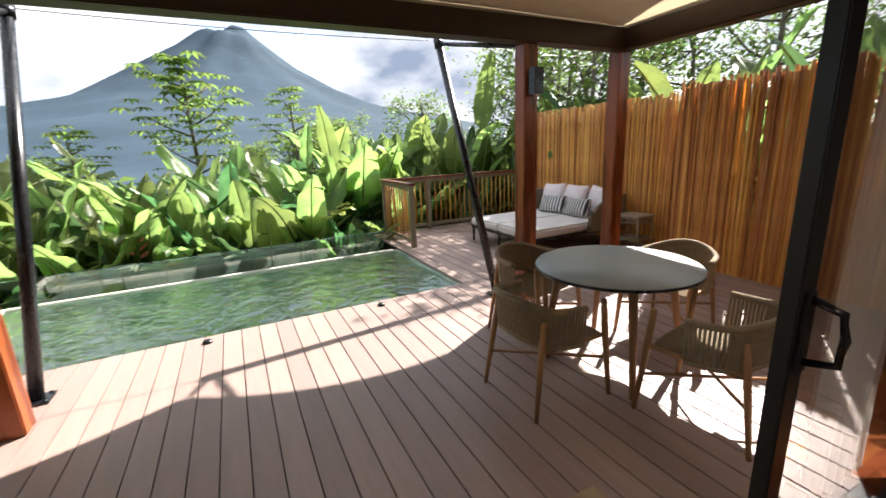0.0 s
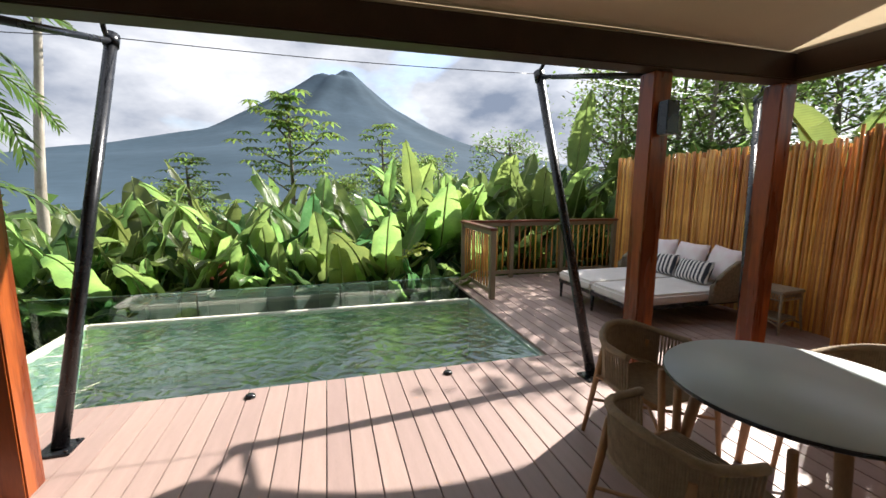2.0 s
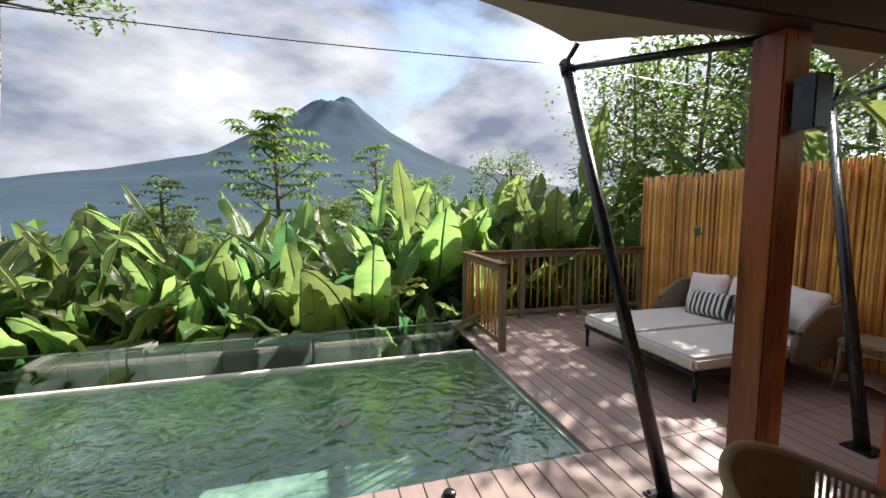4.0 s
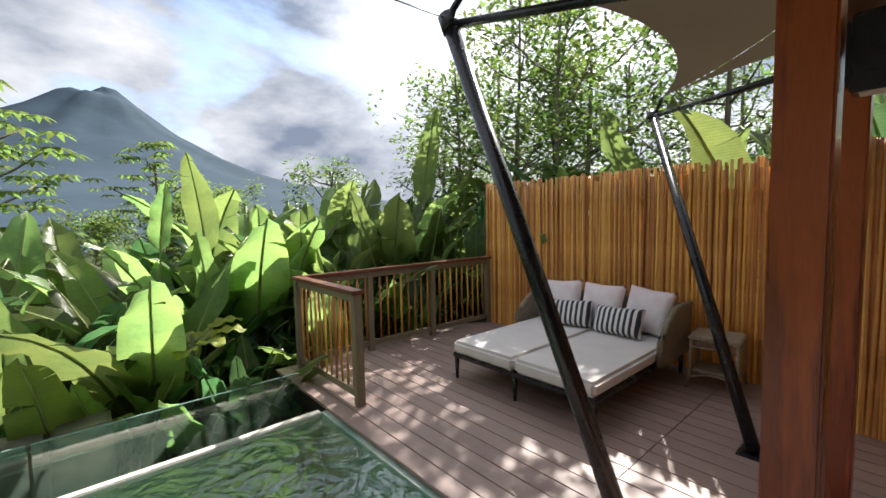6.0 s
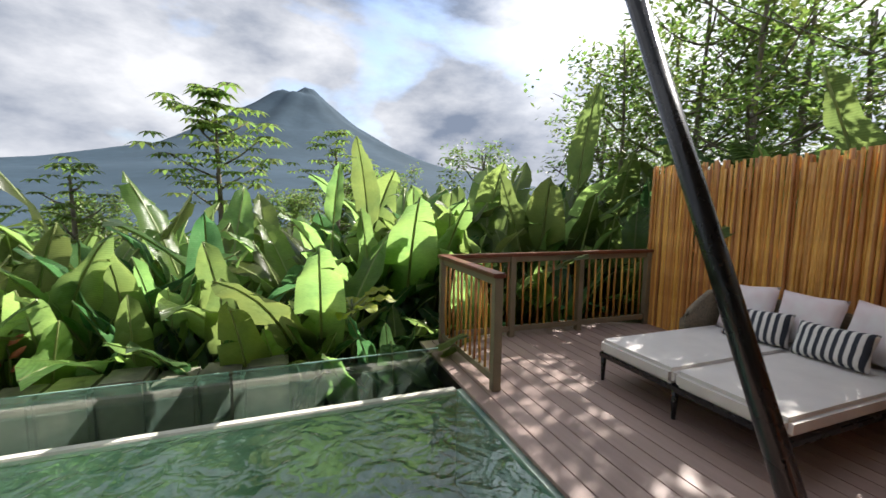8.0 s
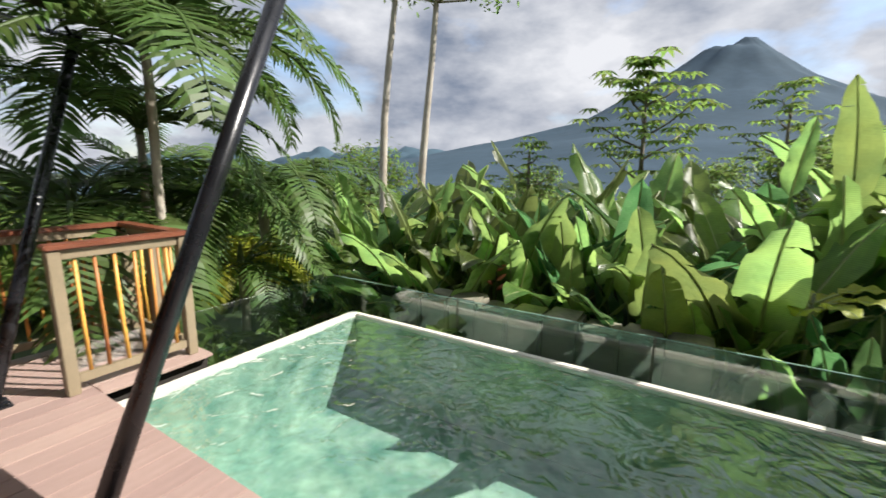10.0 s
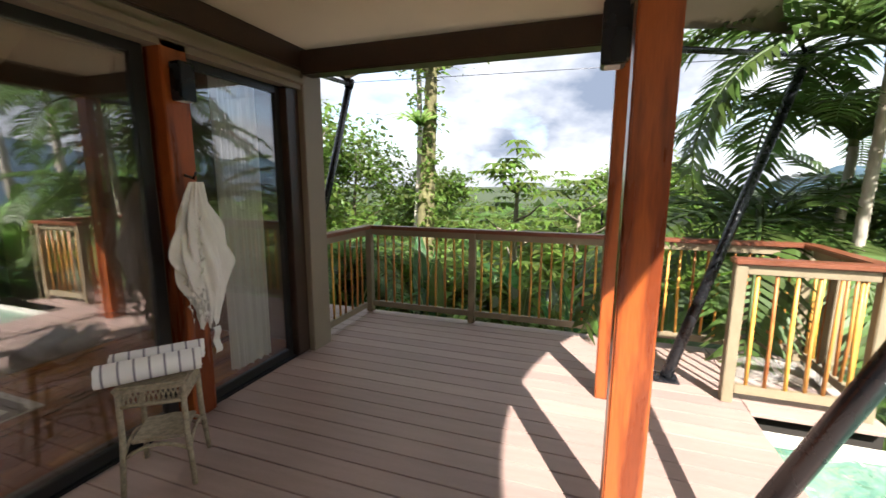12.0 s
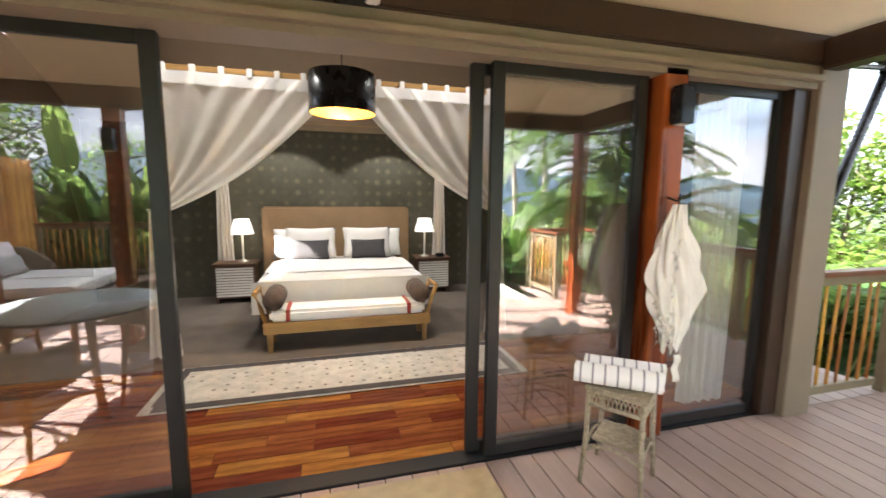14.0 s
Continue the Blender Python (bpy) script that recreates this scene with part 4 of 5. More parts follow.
part("bedspread", grid(40, 24, cover_fn), M_WHITE, bed, "white bedspread")
part("bedspread_drop", grid(40, 8, foot_fn), M_WHITE, bed)
part("throw", grid(30, 10, lambda u, v: ((u - 0.5) * 1.86, -0.45 - v * 0.95, 0.660 + 0.006 * noise.noise(Vector((u * 9, v * 6, 2))))), M_CUSHION, bed, "pale grey throw")
for i, x in enumerate((-0.62, 0.62)):
    p = pillow("bed_pillow", 0.72, 0.46, 0.2, M_WHITE, "plump white bed pillow against the headboard", "bed pillows")
    p.matrix_basis = pose(BX + x, -4.66, 0.86, 0, 0, 0) @ pose(0, 0, 0, 18)
for i, x in enumerate((-0.42, 0.42)):
    p = pillow("bed_pillow", 0.74, 0.48, 0.2, M_CUSHION, "plump off-white bed pillow propped in front", "bed pillows")
    p.matrix_basis = pose(BX + x, -4.48, 0.88, 0, 0, 0) @ pose(0, 0, 0, 20)
for i, x in enumerate((-0.42, 0.42)):
    p = pillow("accent_cushion", 0.52, 0.30, 0.14, M_CHARCOAL, "charcoal oblong cushion on the bed", "charcoal cushions")
    p.matrix_basis = pose(BX + x, -4.28, 0.80, 0, 0, 0) @ pose(0, 0, 0, 22)

bench = thing("bed_bench", "honey oak bench with white cushion and rolled fur bolsters", "bench", (0.08, -2.42, 0))
part("seat_frame", box(-0.86, 0.86, -0.19, 0.19, 0.20, 0.32, 0.01), M_OAK, bench)
part("cushion", box(-0.80, 0.80, -0.18, 0.185, 0.322, 0.44, 0.03), M_WHITE, bench)
for sx in (-1, 1):
    for sy in (-0.15, 0.15):
        part("leg", tube([(sx * 0.80, sy, 0), (sx * 0.80, sy, 0.30)], [0.026, 0.036], 8), M_OAK, bench)
        part("arm_post", tube([(sx * 0.83, sy, 0.30), (sx * 0.88, sy, 0.48), (sx * 0.93, sy, 0.62)], [0.024, 0.022, 0.024], 8), M_OAK, bench)
    part("arm_rail", tube([(sx * 0.93, -0.17, 0.62), (sx * 0.93, 0.17, 0.62)], 0.026, 8), M_OAK, bench)
    part("strap", box(sx * 0.62 - 0.02, sx * 0.62 + 0.02, -0.185, 0.19, 0.438, 0.446), M_RED, bench, "red strap over the cushion")
    part("strap", box(sx * 0.62 - 0.02, sx * 0.62 + 0.02, 0.1855, 0.192, 0.33, 0.44), M_RED, bench, "red strap over the cushion")
    bl = tagged(part("bolster", tube([(0, -0.20, 0), (0, -0.17, 0), (0, 0.17, 0), (0, 0.20, 0)], [0.03, 0.105, 0.105, 0.03], 16), M_FUR), "rolled brown fur bolster at the bench end", "bolster", "fur bolsters")
    bl.matrix_basis = pose(0.08 + sx * 0.755, -2.42, 0.545)


def nightstand(x):
    t = thing("nightstand", "dark bedside table with a cream louvred front", "nightstand", (x, -4.66, 0), group="nightstands")
    part("body", box(-0.27, 0.27, -0.22, 0.20, 0.08, 0.56, 0.01), M_DARKWOOD, t)
    part("top", box(-0.30, 0.30, -0.25, 0.25, 0.562, 0.60, 0.008), M_DARKWOOD, t)
    for k in range(11):
        part("slat", box(-0.25, 0.25, 0.20, 0.215, 0.11 + k * 0.040, 0.14 + k * 0.040, 0.003), M_WHITE, t)
    for sx in (-1, 1):
        for y in (-0.19, 0.17):
            part("leg", box(sx * 0.25 - 0.02, sx * 0.25 + 0.02, y - 0.02, y + 0.02, 0, 0.08), M_DARKWOOD, t)
    lamp = thing("bedside_lamp", "slim glass-stemmed lamp with a white cone shade", "table lamp", (x * 0.93 + 0.02, -4.64, 0.60), group="bedside lamps")
    part("base", lathe(((0.0, 0.0), (0.07, 0.0), (0.07, 0.015), (0.02, 0.03), (0.012, 0.06), (0.014, 0.42), (0.0, 0.42)), 16), M_LIP, lamp)
    # the lamp is off; a faint glow is added to whiten its shade
    part("shade", lathe(((0.165, 0.42), (0.105, 0.64), (0.103, 0.64), (0.16, 0.424)), 28, False), glow("whitened_shade_glow", (0.95, 0.86, 0.72), 0.10), lamp, "white fabric shade of an unlit lamp, with added glow")


nightstand(1.62)
nightstand(-1.38)
tagged(part("telephone", box(-1.58, -1.43, -4.60, -4.48, 0.602, 0.66, 0.02), M_BLACK), "small black telephone on the bedside table", "telephone")

# canopy frame and drapes
CX0, CX1, CY0, CY1, CZ = -1.55, 1.79, -4.86, -2.30, 2.70
canopy_bed = thing("bed_canopy", "four-poster canopy frame of honey-coloured wood", "canopy", (0, 0, 0))
for x in (CX0, CX1):
    for y in (CY0, CY1):
        part("post", box(x - 0.03, x + 0.03, y - 0.03, y + 0.03, 0.008, CZ, 0.004), M_OAK, canopy_bed)
    part("side_rail", box(x - 0.025, x + 0.025, CY0 + 0.03, CY1 - 0.03, CZ - 0.05, CZ, 0.004), M_OAK, canopy_bed)
for y in (CY0, CY1):
    part("cross_rail", box(CX0, CX1, y - 0.025, y + 0.025, CZ, CZ + 0.05, 0.004), M_OAK, canopy_bed)


def drape(side):
    """One front curtain, swept from the rail's middle out to the tie on the post."""
    xm = 0.12
    xe = CX1 if side > 0 else CX0
    t = thing("bed_drape", "white muslin bed drape tied back to the post", "drape", (0, 0, 0), group="bed drapes")

    def fn(u, v):
        top = Vector((xm + (xe - xm) * u, CY1 + 0.04, CZ - 0.02))
        tie = Vector((xe - side * 0.07 * (1 - u), CY1 + 0.07, 1.42 + 0.10 * u))
        p = top.lerp(tie, v)
        p.z -= 0.16 * math.sin(math.pi * v) * (1 - u)
        p.y += 0.022 * math.sin(u * 34 + v * 2.0) * (1 - 0.5 * v)
        return p
    part("swag", grid(90, 22, fn), M_SHEER, t)

    def tail(u, v):
        w = 0.05 + 0.09 * v
        return (xe + (u - 0.5) * 2 * w, CY1 + 0.07 + 0.03 * math.sin(u * 22), 1.46 - v * 1.40)
    part("tail", grid(40, 12, tail), M_SHEER, t)
    part("tie", tube([(xe + 0.06 * math.cos(a), CY1 + 0.06 + 0.06 * math.sin(a), 1.45) for a in (k * math.pi / 6 for k in range(13))], 0.012, 6), M_WHITE, t)
    for k in range(7):
        x = xm + (xe - xm) * (k + 0.5) / 7
        part("tab", box(x - 0.025, x + 0.025, CY1 - 0.034, CY1 + 0.05, CZ - 0.03, CZ + 0.056, 0.004), M_WHITE, t)
    part("heading", grid(40, 2, lambda u, v: (xm + (xe - xm) * u, CY1 + 0.052 + 0.008 * math.sin(u * 34), CZ - 0.01 - 0.11 * v)), M_WHITE, t)

    def rear(u, v):
        w = 0.06 + 0.07 * v
        return (xe + (u - 0.5) * 2 * w, CY0 + 0.08 + 0.03 * math.sin(u * 22), CZ - 0.05 - v * 2.55)
    part("rear_fall", grid(40, 12, rear), M_SHEER, t)


drape(1)
drape(-1)

# pendant lamp
pend = thing("pendant_lamp", "black drum pendant with a glowing gold lining", "pendant lamp", (0.15, -1.45, 0))
M_GOLD = mat("gold_lining", (0.80, 0.42, 0.07), 0.35, metal=0.6, var=0.15, scale=8)
part("shade", lathe(((0.262, 2.25), (0.262, 2.55), (0.259, 2.55), (0.259, 2.25)), 40, False), M_BLACK, pend)
part("lining", lathe(((0.257, 2.252), (0.257, 2.548), (0.02, 2.549), (0.02, 2.545), (0.254, 2.543), (0.254, 2.252)), 40, False), M_GOLD, pend, "shiny gold lining")
part("cable", tube([(0, 0, 2.55), (0, 0, 3.25)], 0.006, 6), M_BLACK, pend)
for a in (0.3, 2.4, 4.5):
    part("bulb", lathe(((0.0, 2.34), (0.025, 2.355), (0.03, 2.385), (0.014, 2.42), (0.0, 2.43)), 12), glow("warm_bulb", (1.0, 0.72, 0.36), 6), pend).matrix_basis = pose(0.11 * math.cos(a), 0.11 * math.sin(a), 0)
pend_light = bpy.data.lights.new("pendant_light", "POINT")
pend_light.energy, pend_light.color, pend_light.shadow_soft_size = 5, (1.0, 0.80, 0.55), 0.05
new("pendant_light", pend_light).location = (0.15, -1.45, 2.40)
for i, (x, y) in enumerate(((1.2, -2.0), (-0.9, -2.0), (0.9, -4.2), (-0.7, -4.2))):
    z = 2.62 + 1.3 * (1 - abs(2 * ((y + 0.2) / (RY + 0.2)) - 1)) - 0.02
    d = thing("downlight", "small lit recessed ceiling spotlight", "downlight", (x, y, z - 0.02), group="bedroom downlights")
    part("rim", lathe(((0.03, 0.0), (0.05, 0.0), (0.05, 0.02), (0.03, 0.02)), 16), M_WHITE, d)
    part("lens", lathe(((0.0, 0.004), (0.03, 0.004), (0.03, 0.012), (0.0, 0.012)), 16), glow("spot_lens", (1.0, 0.9, 0.7), 12), d)
    sp = bpy.data.lights.new("spot", "SPOT")
    sp.energy, sp.color, sp.spot_size, sp.shadow_soft_size = 11, (1.0, 0.96, 0.88), radians(95), 0.03
    new("downlight_spot", sp).matrix_world = look((x, y, z - 0.04), (x, y - 0.05, 0))


def cane_mesh(seed, h):
    r = random.Random(seed)
    pts, rad = [], []
    z, lean = -0.02, r.uniform(-0.012, 0.012)
    base = r.uniform(0.013, 0.019)
    while z < h:
        f = z / h
        for dz, k in ((0.0, 1.0), (0.012, 1.18), (0.024, 1.0)):
            pts.append((lean * math.sin(3 * f), lean * f, z + dz))
            rad.append(base * (1.08 - 0.2 * f) * k)
        z += r.uniform(0.30, 0.46)
    pts.append((lean, lean, h))
    rad.append(base * 0.85)
    return to_mesh("cane", tube(pts, rad, 7), M_BAMBOO)


def bamboo_fence(x0, y0, x1, y1, height, label):
    t = thing("bamboo_fence", label, "fence", (0, 0, 0), kind="structure")
    a, b = Vector((x0, y0, 0)), Vector((x1, y1, 0))
    d = (b - a).normalized()
    nrm = Vector((-d.y, d.x, 0))
    for z in (0.35, 1.1, 1.85):
        part("cross_rail", tube([a + nrm * 0.05 + Vector((0, 0, z)), b + nrm * 0.05 + Vector((0, 0, z))], 0.022, 7), M_BAMBOO, t)
    meshes = [cane_mesh(k, height + rng.uniform(-0.06, 0.06)) for k in range(12)]
    n = int((b - a).length / 0.0285)
    for k in range(2 * n):
        ob = new("cane", meshes[rng.randrange(12)])
        ob.parent = t
        p = a + d * ((k % n + 0.5 * (k // n)) * 0.0285 + rng.uniform(-0.004, 0.004)) + nrm * (rng.uniform(-0.008, 0.008) + 0.024 * (k // n))
        ob.matrix_basis = pose(p.x, p.y, 0, rng.uniform(-0.5, 0.5), rng.uniform(-0.5, 0.5), rng.uniform(0, 360))


bamboo_fence(5.42, 6.80, 5.42, 2.75, 2.14, "tall screen of orange-brown upright bamboo canes")
bamboo_fence(4.85, 2.72, 4.85, -0.35, 2.20, "tall screen of darker upright bamboo canes")
bamboo_fence(5.38, 2.70, 4.89, 2.70, 2.14, "short return of upright bamboo canes")
bamboo_fence(4.83, -0.38, 3.74, -0.38, 2.2, "short return of upright bamboo canes")


# ---- plants ----
M_LEAF = mat("banana_leaf", (0.15, 0.205, 0.045), 0.30, var=0.35, scale=3, fine=30, bump=0.05, second=(0.085, 0.145, 0.04), random_tint=0.55, trans=0.6)
M_LEAF_DARK = mat("heliconia_leaf", (0.065, 0.13, 0.045), 0.28, var=0.3, scale=3, fine=30, bump=0.05, second=(0.022, 0.075, 0.020), random_tint=0.4, trans=0.45)
M_STEM = mat("green_stem", (0.13, 0.17, 0.05), 0.5, var=0.4, scale=6)
M_RIB = mat("pale_midrib", (0.30, 0.36, 0.13), 0.45, var=0.25, scale=6, trans=0.25)
M_DRY = mat("dry_leaf", (0.30, 0.20, 0.08), 0.8, var=0.4, scale=6, trans=0.2)
M_BUSH = mat("shrub_leaf", (0.12, 0.18, 0.032), 0.45, var=0.3, scale=4, fine=20, bump=0.0, random_tint=0.5, island=True, trans=0.5)
M_TREELEAF = mat("tree_leaf", (0.085, 0.135, 0.03), 0.45, var=0.3, scale=4, fine=20, bump=0.0, random_tint=0.5, island=True, trans=0.5)
M_YELLOW = mat("yellowing_leaf", (0.36, 0.40, 0.035), 0.5, var=0.4, scale=5, random_tint=0.2, trans=0.4)
M_PALM = mat("palm_leaflet", (0.075, 0.13, 0.026), 0.52, var=0.3, scale=4, bump=0.0, random_tint=0.3, island=True, trans=0.26)
M_BARK = mat("grey_bark", (0.26, 0.22, 0.17), 0.9, var=0.5, scale=5, stretch=(1, 1, 0.4), fine=30, bump=0.5, second=(0.12, 0.10, 0.07))
M_PALEBARK = mat("pale_smooth_bark", (0.50, 0.46, 0.39), 0.85, var=0.4, scale=4, stretch=(1, 1, 0.5), fine=25, bump=0.4, second=(0.30, 0.26, 0.20))
M_MOSSBARK = mat("mossy_bark", (0.20, 0.19, 0.08), 0.95, var=0.6, scale=6, fine=30, bump=0.6, second=(0.10, 0.085, 0.04))
M_FLOWER = mat("salmon_bract", (0.65, 0.20, 0.12), 0.5)


def add_veins(m):
    """Close parallel side veins: a fine ribbed relief and a faint paler stripe."""
    n, l = m.node_tree.nodes, m.node_tree.links
    b = n["Principled BSDF"]
    tc, wv = n.new("ShaderNodeTexCoord"), n.new("ShaderNodeTexWave")
    wv.bands_direction = "Z"
    wv.inputs["Scale"].default_value, wv.inputs["Distortion"].default_value, wv.inputs["Detail"].default_value = 26.0, 3.0, 2.0
    l.new(tc.outputs["Object"], wv.inputs["Vector"])
    bp = n.new("ShaderNodeBump")
    bp.inputs["Strength"].default_value, bp.inputs["Distance"].default_value = 0.4, 0.006
    l.new(wv.outputs[1], bp.inputs["Height"])
    l.new(bp.outputs[0], b.inputs["Normal"])
    src = b.inputs["Base Color"].links[0].from_socket
    mx, rg = n.new("ShaderNodeMix"), n.new("ShaderNodeMapRange")
    mx.data_type, mx.blend_type = "RGBA", "MULTIPLY"
    mx.inputs["Factor"].default_value = 1.0
    rg.inputs["To Min"].default_value, rg.inputs["To Max"].default_value = 0.86, 1.05
    l.new(wv.outputs[1], rg.inputs[0])
    l.new(src, mx.inputs[6])
    l.new(rg.outputs[0], mx.inputs[7])
    l.new(mx.outputs[2], b.inputs["Base Color"])
    for k in n:
        if k.type == "BSDF_TRANSLUCENT":
            hue = k.inputs["Color"].links[0].from_node
            l.new(mx.outputs[2], hue.inputs["Color"])


for m in (M_LEAF, M_LEAF_DARK, M_YELLOW):
    add_veins(m)


def paddle_leaf(seed, length, width, droop, petiole, torn=0.3):
    """A banana-type leaf: petiole, midrib and a blade in strips, some of them torn apart."""
    r = random.Random(seed)
    bm = bmesh.new()
    mid, ang, p = [], r.uniform(0.0, 0.10), Vector((0, 0, 0))
    steps = 16
    total = petiole + length
    for k in range(steps + 5):
        mid.append(p.copy())
        f = k / (steps + 5)
        ang += droop / (steps + 5) * (0.3 + 1.6 * f)
        p = p + Vector((0, math.sin(ang), math.cos(ang))) * total / (steps + 5)
    n = len(mid)
    rib = [0.016 * (1 - 0.8 * i / n) + 0.002 for i in range(0, n, 2)]
    add_tube(bm, mid[::2], rib, 5)
    for f in bm.faces:
        f.material_index = 1
    start = int(n * petiole / total)
    blade = mid[start:]
    m = len(blade) - 1

    def half_width(f):
        return width * 0.5 * (max(0.0, math.sin(math.pi * min(1, f ** 0.75))) ** 0.55) * (1 - 0.25 * f) + 0.004
    for side in (-1, 1):
        twist = 0.0
        prev = None
        for k in range(m):
            rows = []
            for kk in (k, k + 1):
                f = kk / m
                c = blade[kk]
                d = (blade[min(kk + 1, m)] - blade[max(kk - 1, 0)]).normalized()
                nrm = Vector((0, -d.z, d.y))
                w = half_width(f)
                ripple = 0.025 * math.sin(f * 19 + seed) + twist
                rows.append([c, c + Vector((side * w * 0.5, 0, 0)) + nrm * (w * 0.22 + ripple * 0.4) - d * w * 0.05,
                             c + Vector((side * w, 0, 0)) + nrm * (w * 0.24 + ripple) - d * w * -0.10])
            if prev is None:
                v0 = [bm.verts.new(q) for q in rows[0]]
            else:
                v0 = prev
            v1 = [bm.verts.new(q) for q in rows[1]]
            for a in range(2):
                bm.faces.new((v0[a], v0[a + 1], v1[a + 1], v1[a])).smooth = True
            if r.random() < torn:
                prev, twist = None, r.uniform(-0.13, 0.06) * width
            else:
                prev = v1
    return bm


LEAVES = [to_mesh("leaf", paddle_leaf(s, L, W, dr, pt, tn), [M_LEAF, M_RIB]) for s, L, W, dr, pt, tn in (
    (1, 1.15, 0.36, 0.5, 0.7, 0.12), (2, 1.3, 0.40, 0.9, 0.7, 0.25), (3, 1.0, 0.32, 0.3, 0.8, 0.05), (4, 1.2, 0.38, 1.5, 0.6, 0.5),
    (5, 1.4, 0.42, 0.7, 0.6, 0.35), (6, 1.1, 0.36, 1.9, 0.5, 0.4))]
DARK_LEAVES = [to_mesh("leaf", paddle_leaf(s + 20, L, W, dr, pt, tn), [M_LEAF_DARK, M_RIB]) for s, L, W, dr, pt, tn in (
    (1, 1.2, 0.30, 0.4, 0.5, 0.05), (2, 1.3, 0.34, 0.9, 0.5, 0.2), (3, 1.05, 0.32, 1.5, 0.5, 0.3), (4, 1.25, 0.36, 0.6, 0.4, 0.15))]
DRY_LEAF = to_mesh("leaf", paddle_leaf(50, 1.0, 0.25, 2.6, 0.3, 0.6), [M_DRY, M_DRY])
YELLOW_LEAF = to_mesh("leaf", paddle_leaf(51, 0.55, 0.30, 1.0, 0.3, 0.1), [M_YELLOW, M_RIB])


def banana_plant(x, y, z, height, count, seed, dark=0.4, spread=15, label="lush broad-leaved banana plant with upright paddle leaves"):
    r = random.Random(seed)
    t = thing("banana_plant", label, "plant", (x, y, z), r.uniform(0, 360), "planting round the deck")
    s0 = height / 1.95
    part("stem", tube([(0, 0, -0.1), (0.02, 0.01, 0.35 * height)], [0.06, 0.035], 7), M_STEM, t)
    for k in range(count):
        pool_of = DARK_LEAVES if r.random() < dark else LEAVES
        me = pool_of[r.randrange(len(pool_of))]
        if r.random() < 0.05:
            me = DRY_LEAF
        lf = new("leaf", me)
        lf.parent = t
        s = s0 * r.uniform(0.62, 1.0)
        lf.matrix_basis = pose(r.uniform(-0.15, 0.15), r.uniform(-0.15, 0.15), 0.0, -r.uniform(0, spread), r.uniform(-6, 6), 360 * k / count + r.uniform(-25, 25)) @ Matrix.Diagonal((s * r.uniform(0.75, 1.12), s, s, 1))
    return t


# the hedge behind the pool, three deep
k = 0
for row, (y0, h0, step) in enumerate(((7.15, 2.5, 0.52), (7.9, 3.65, 0.6), (8.9, 4.15, 0.75), (10.4, 4.3, 1.0))):
    x = -4.3 - 0.3 * row
    while x < 4.9 + 0.9 * row:
        k += 1
        h = h0 * rng.uniform(0.78, 1.08)
        if x < -2.6:
            h *= 0.95
        banana_plant(x + rng.uniform(-0.2, 0.2), y0 + (0.55 if x > 2.0 and row < 2 else 0.0) + rng.uniform(-0.2, 0.3), -1.3 - 0.05 * row, h + 0.2, 11 if row < 2 else 9, 100 + k, 0.5 if row == 0 else 0.3)
        x += step
# large single leaves that stand above the hedge
for x, y, z, s, rz, tilt, which in ((1.30, 8.9, 0.55, 1.0, 200, 4, 2), (1.85, 8.6, 0.55, 1.18, 150, 3, 0), (6.1, 9.3, 0.9, 1.75, 170, 2, 0), (5.3, 9.0, -0.2, 1.5, 60, 24, 1),
                                 (0.66, 7.0, -0.95, 0.85, 150, 10, 2), (-0.02, 7.35, -0.85, 1.05, 190, 6, 2), (7.2, 9.2, 0.4, 1.5, 300, 25, 4), (-1.0, 7.6, -0.6, 1.3, 120, 14, 4)):
    t = thing("banana_plant", "tall bright green banana leaf standing clear of the hedge", "plant", (x, y, z), rz, "planting round the deck")
    ob = new("leaf", LEAVES[which])
    ob.parent = t
    ob.matrix_basis = pose(0, 0, 0, -tilt) @ Matrix.Diagonal((s, s, s, 1))
    part("stem", tube([(0, 0, -1.4 - z * 0.5), (0, 0, 0.05)], [0.05, 0.025], 6), M_STEM, t)
# behind the bamboo screen
for i, (x, y, h) in enumerate(((6.0, 0.4, 3.5), (6.3, 1.6, 3.7), (6.5, 2.7, 3.4), (6.1, 3.4, 3.7), (6.8, 4.4, 3.6), (6.5, 5.6, 3.4), (6.6, 6.9, 3.3), (7.8, 8.4, 3.9), (5.6, 8.0, 2.8), (6.6, 8.6, 3.2), (7.6, 5.2, 4.2), (7.9, 2.2, 4.6), (5.9, -0.7, 3.8), (3.6, 8.7, 2.6), (4.4, 9.3, 3.0), (5.0, 8.5, 2.5), (2.7, 9.8, 2.7), (7.0, 10.2, 3.4))):
    banana_plant(x + 0.85, y, -1.25, h * 1.45, 10, 300 + i, 0.05, 15, "tall banana plant rising behind the bamboo screen")
for i, (x, y, h) in enumerate(((-5.6, 0.2, 1.9), (-5.3, 1.4, 1.7), (-5.6, 2.4, 1.9), (-5.2, -1.2, 2.4), (-6.6, -0.4, 2.3), (-6.4, 1.9, 2.0), (-5.8, 3.3, 1.6), (-4.9, -2.6, 2.6), (-5.1, 4.9, 1.5), (-4.4, 6.2, 1.5), (-7.4, 0.9, 2.4), (-7.2, -2.2, 2.6))):
    banana_plant(x, y, -1.3, h + 0.2, 8, 400 + i, 0.5, 34)
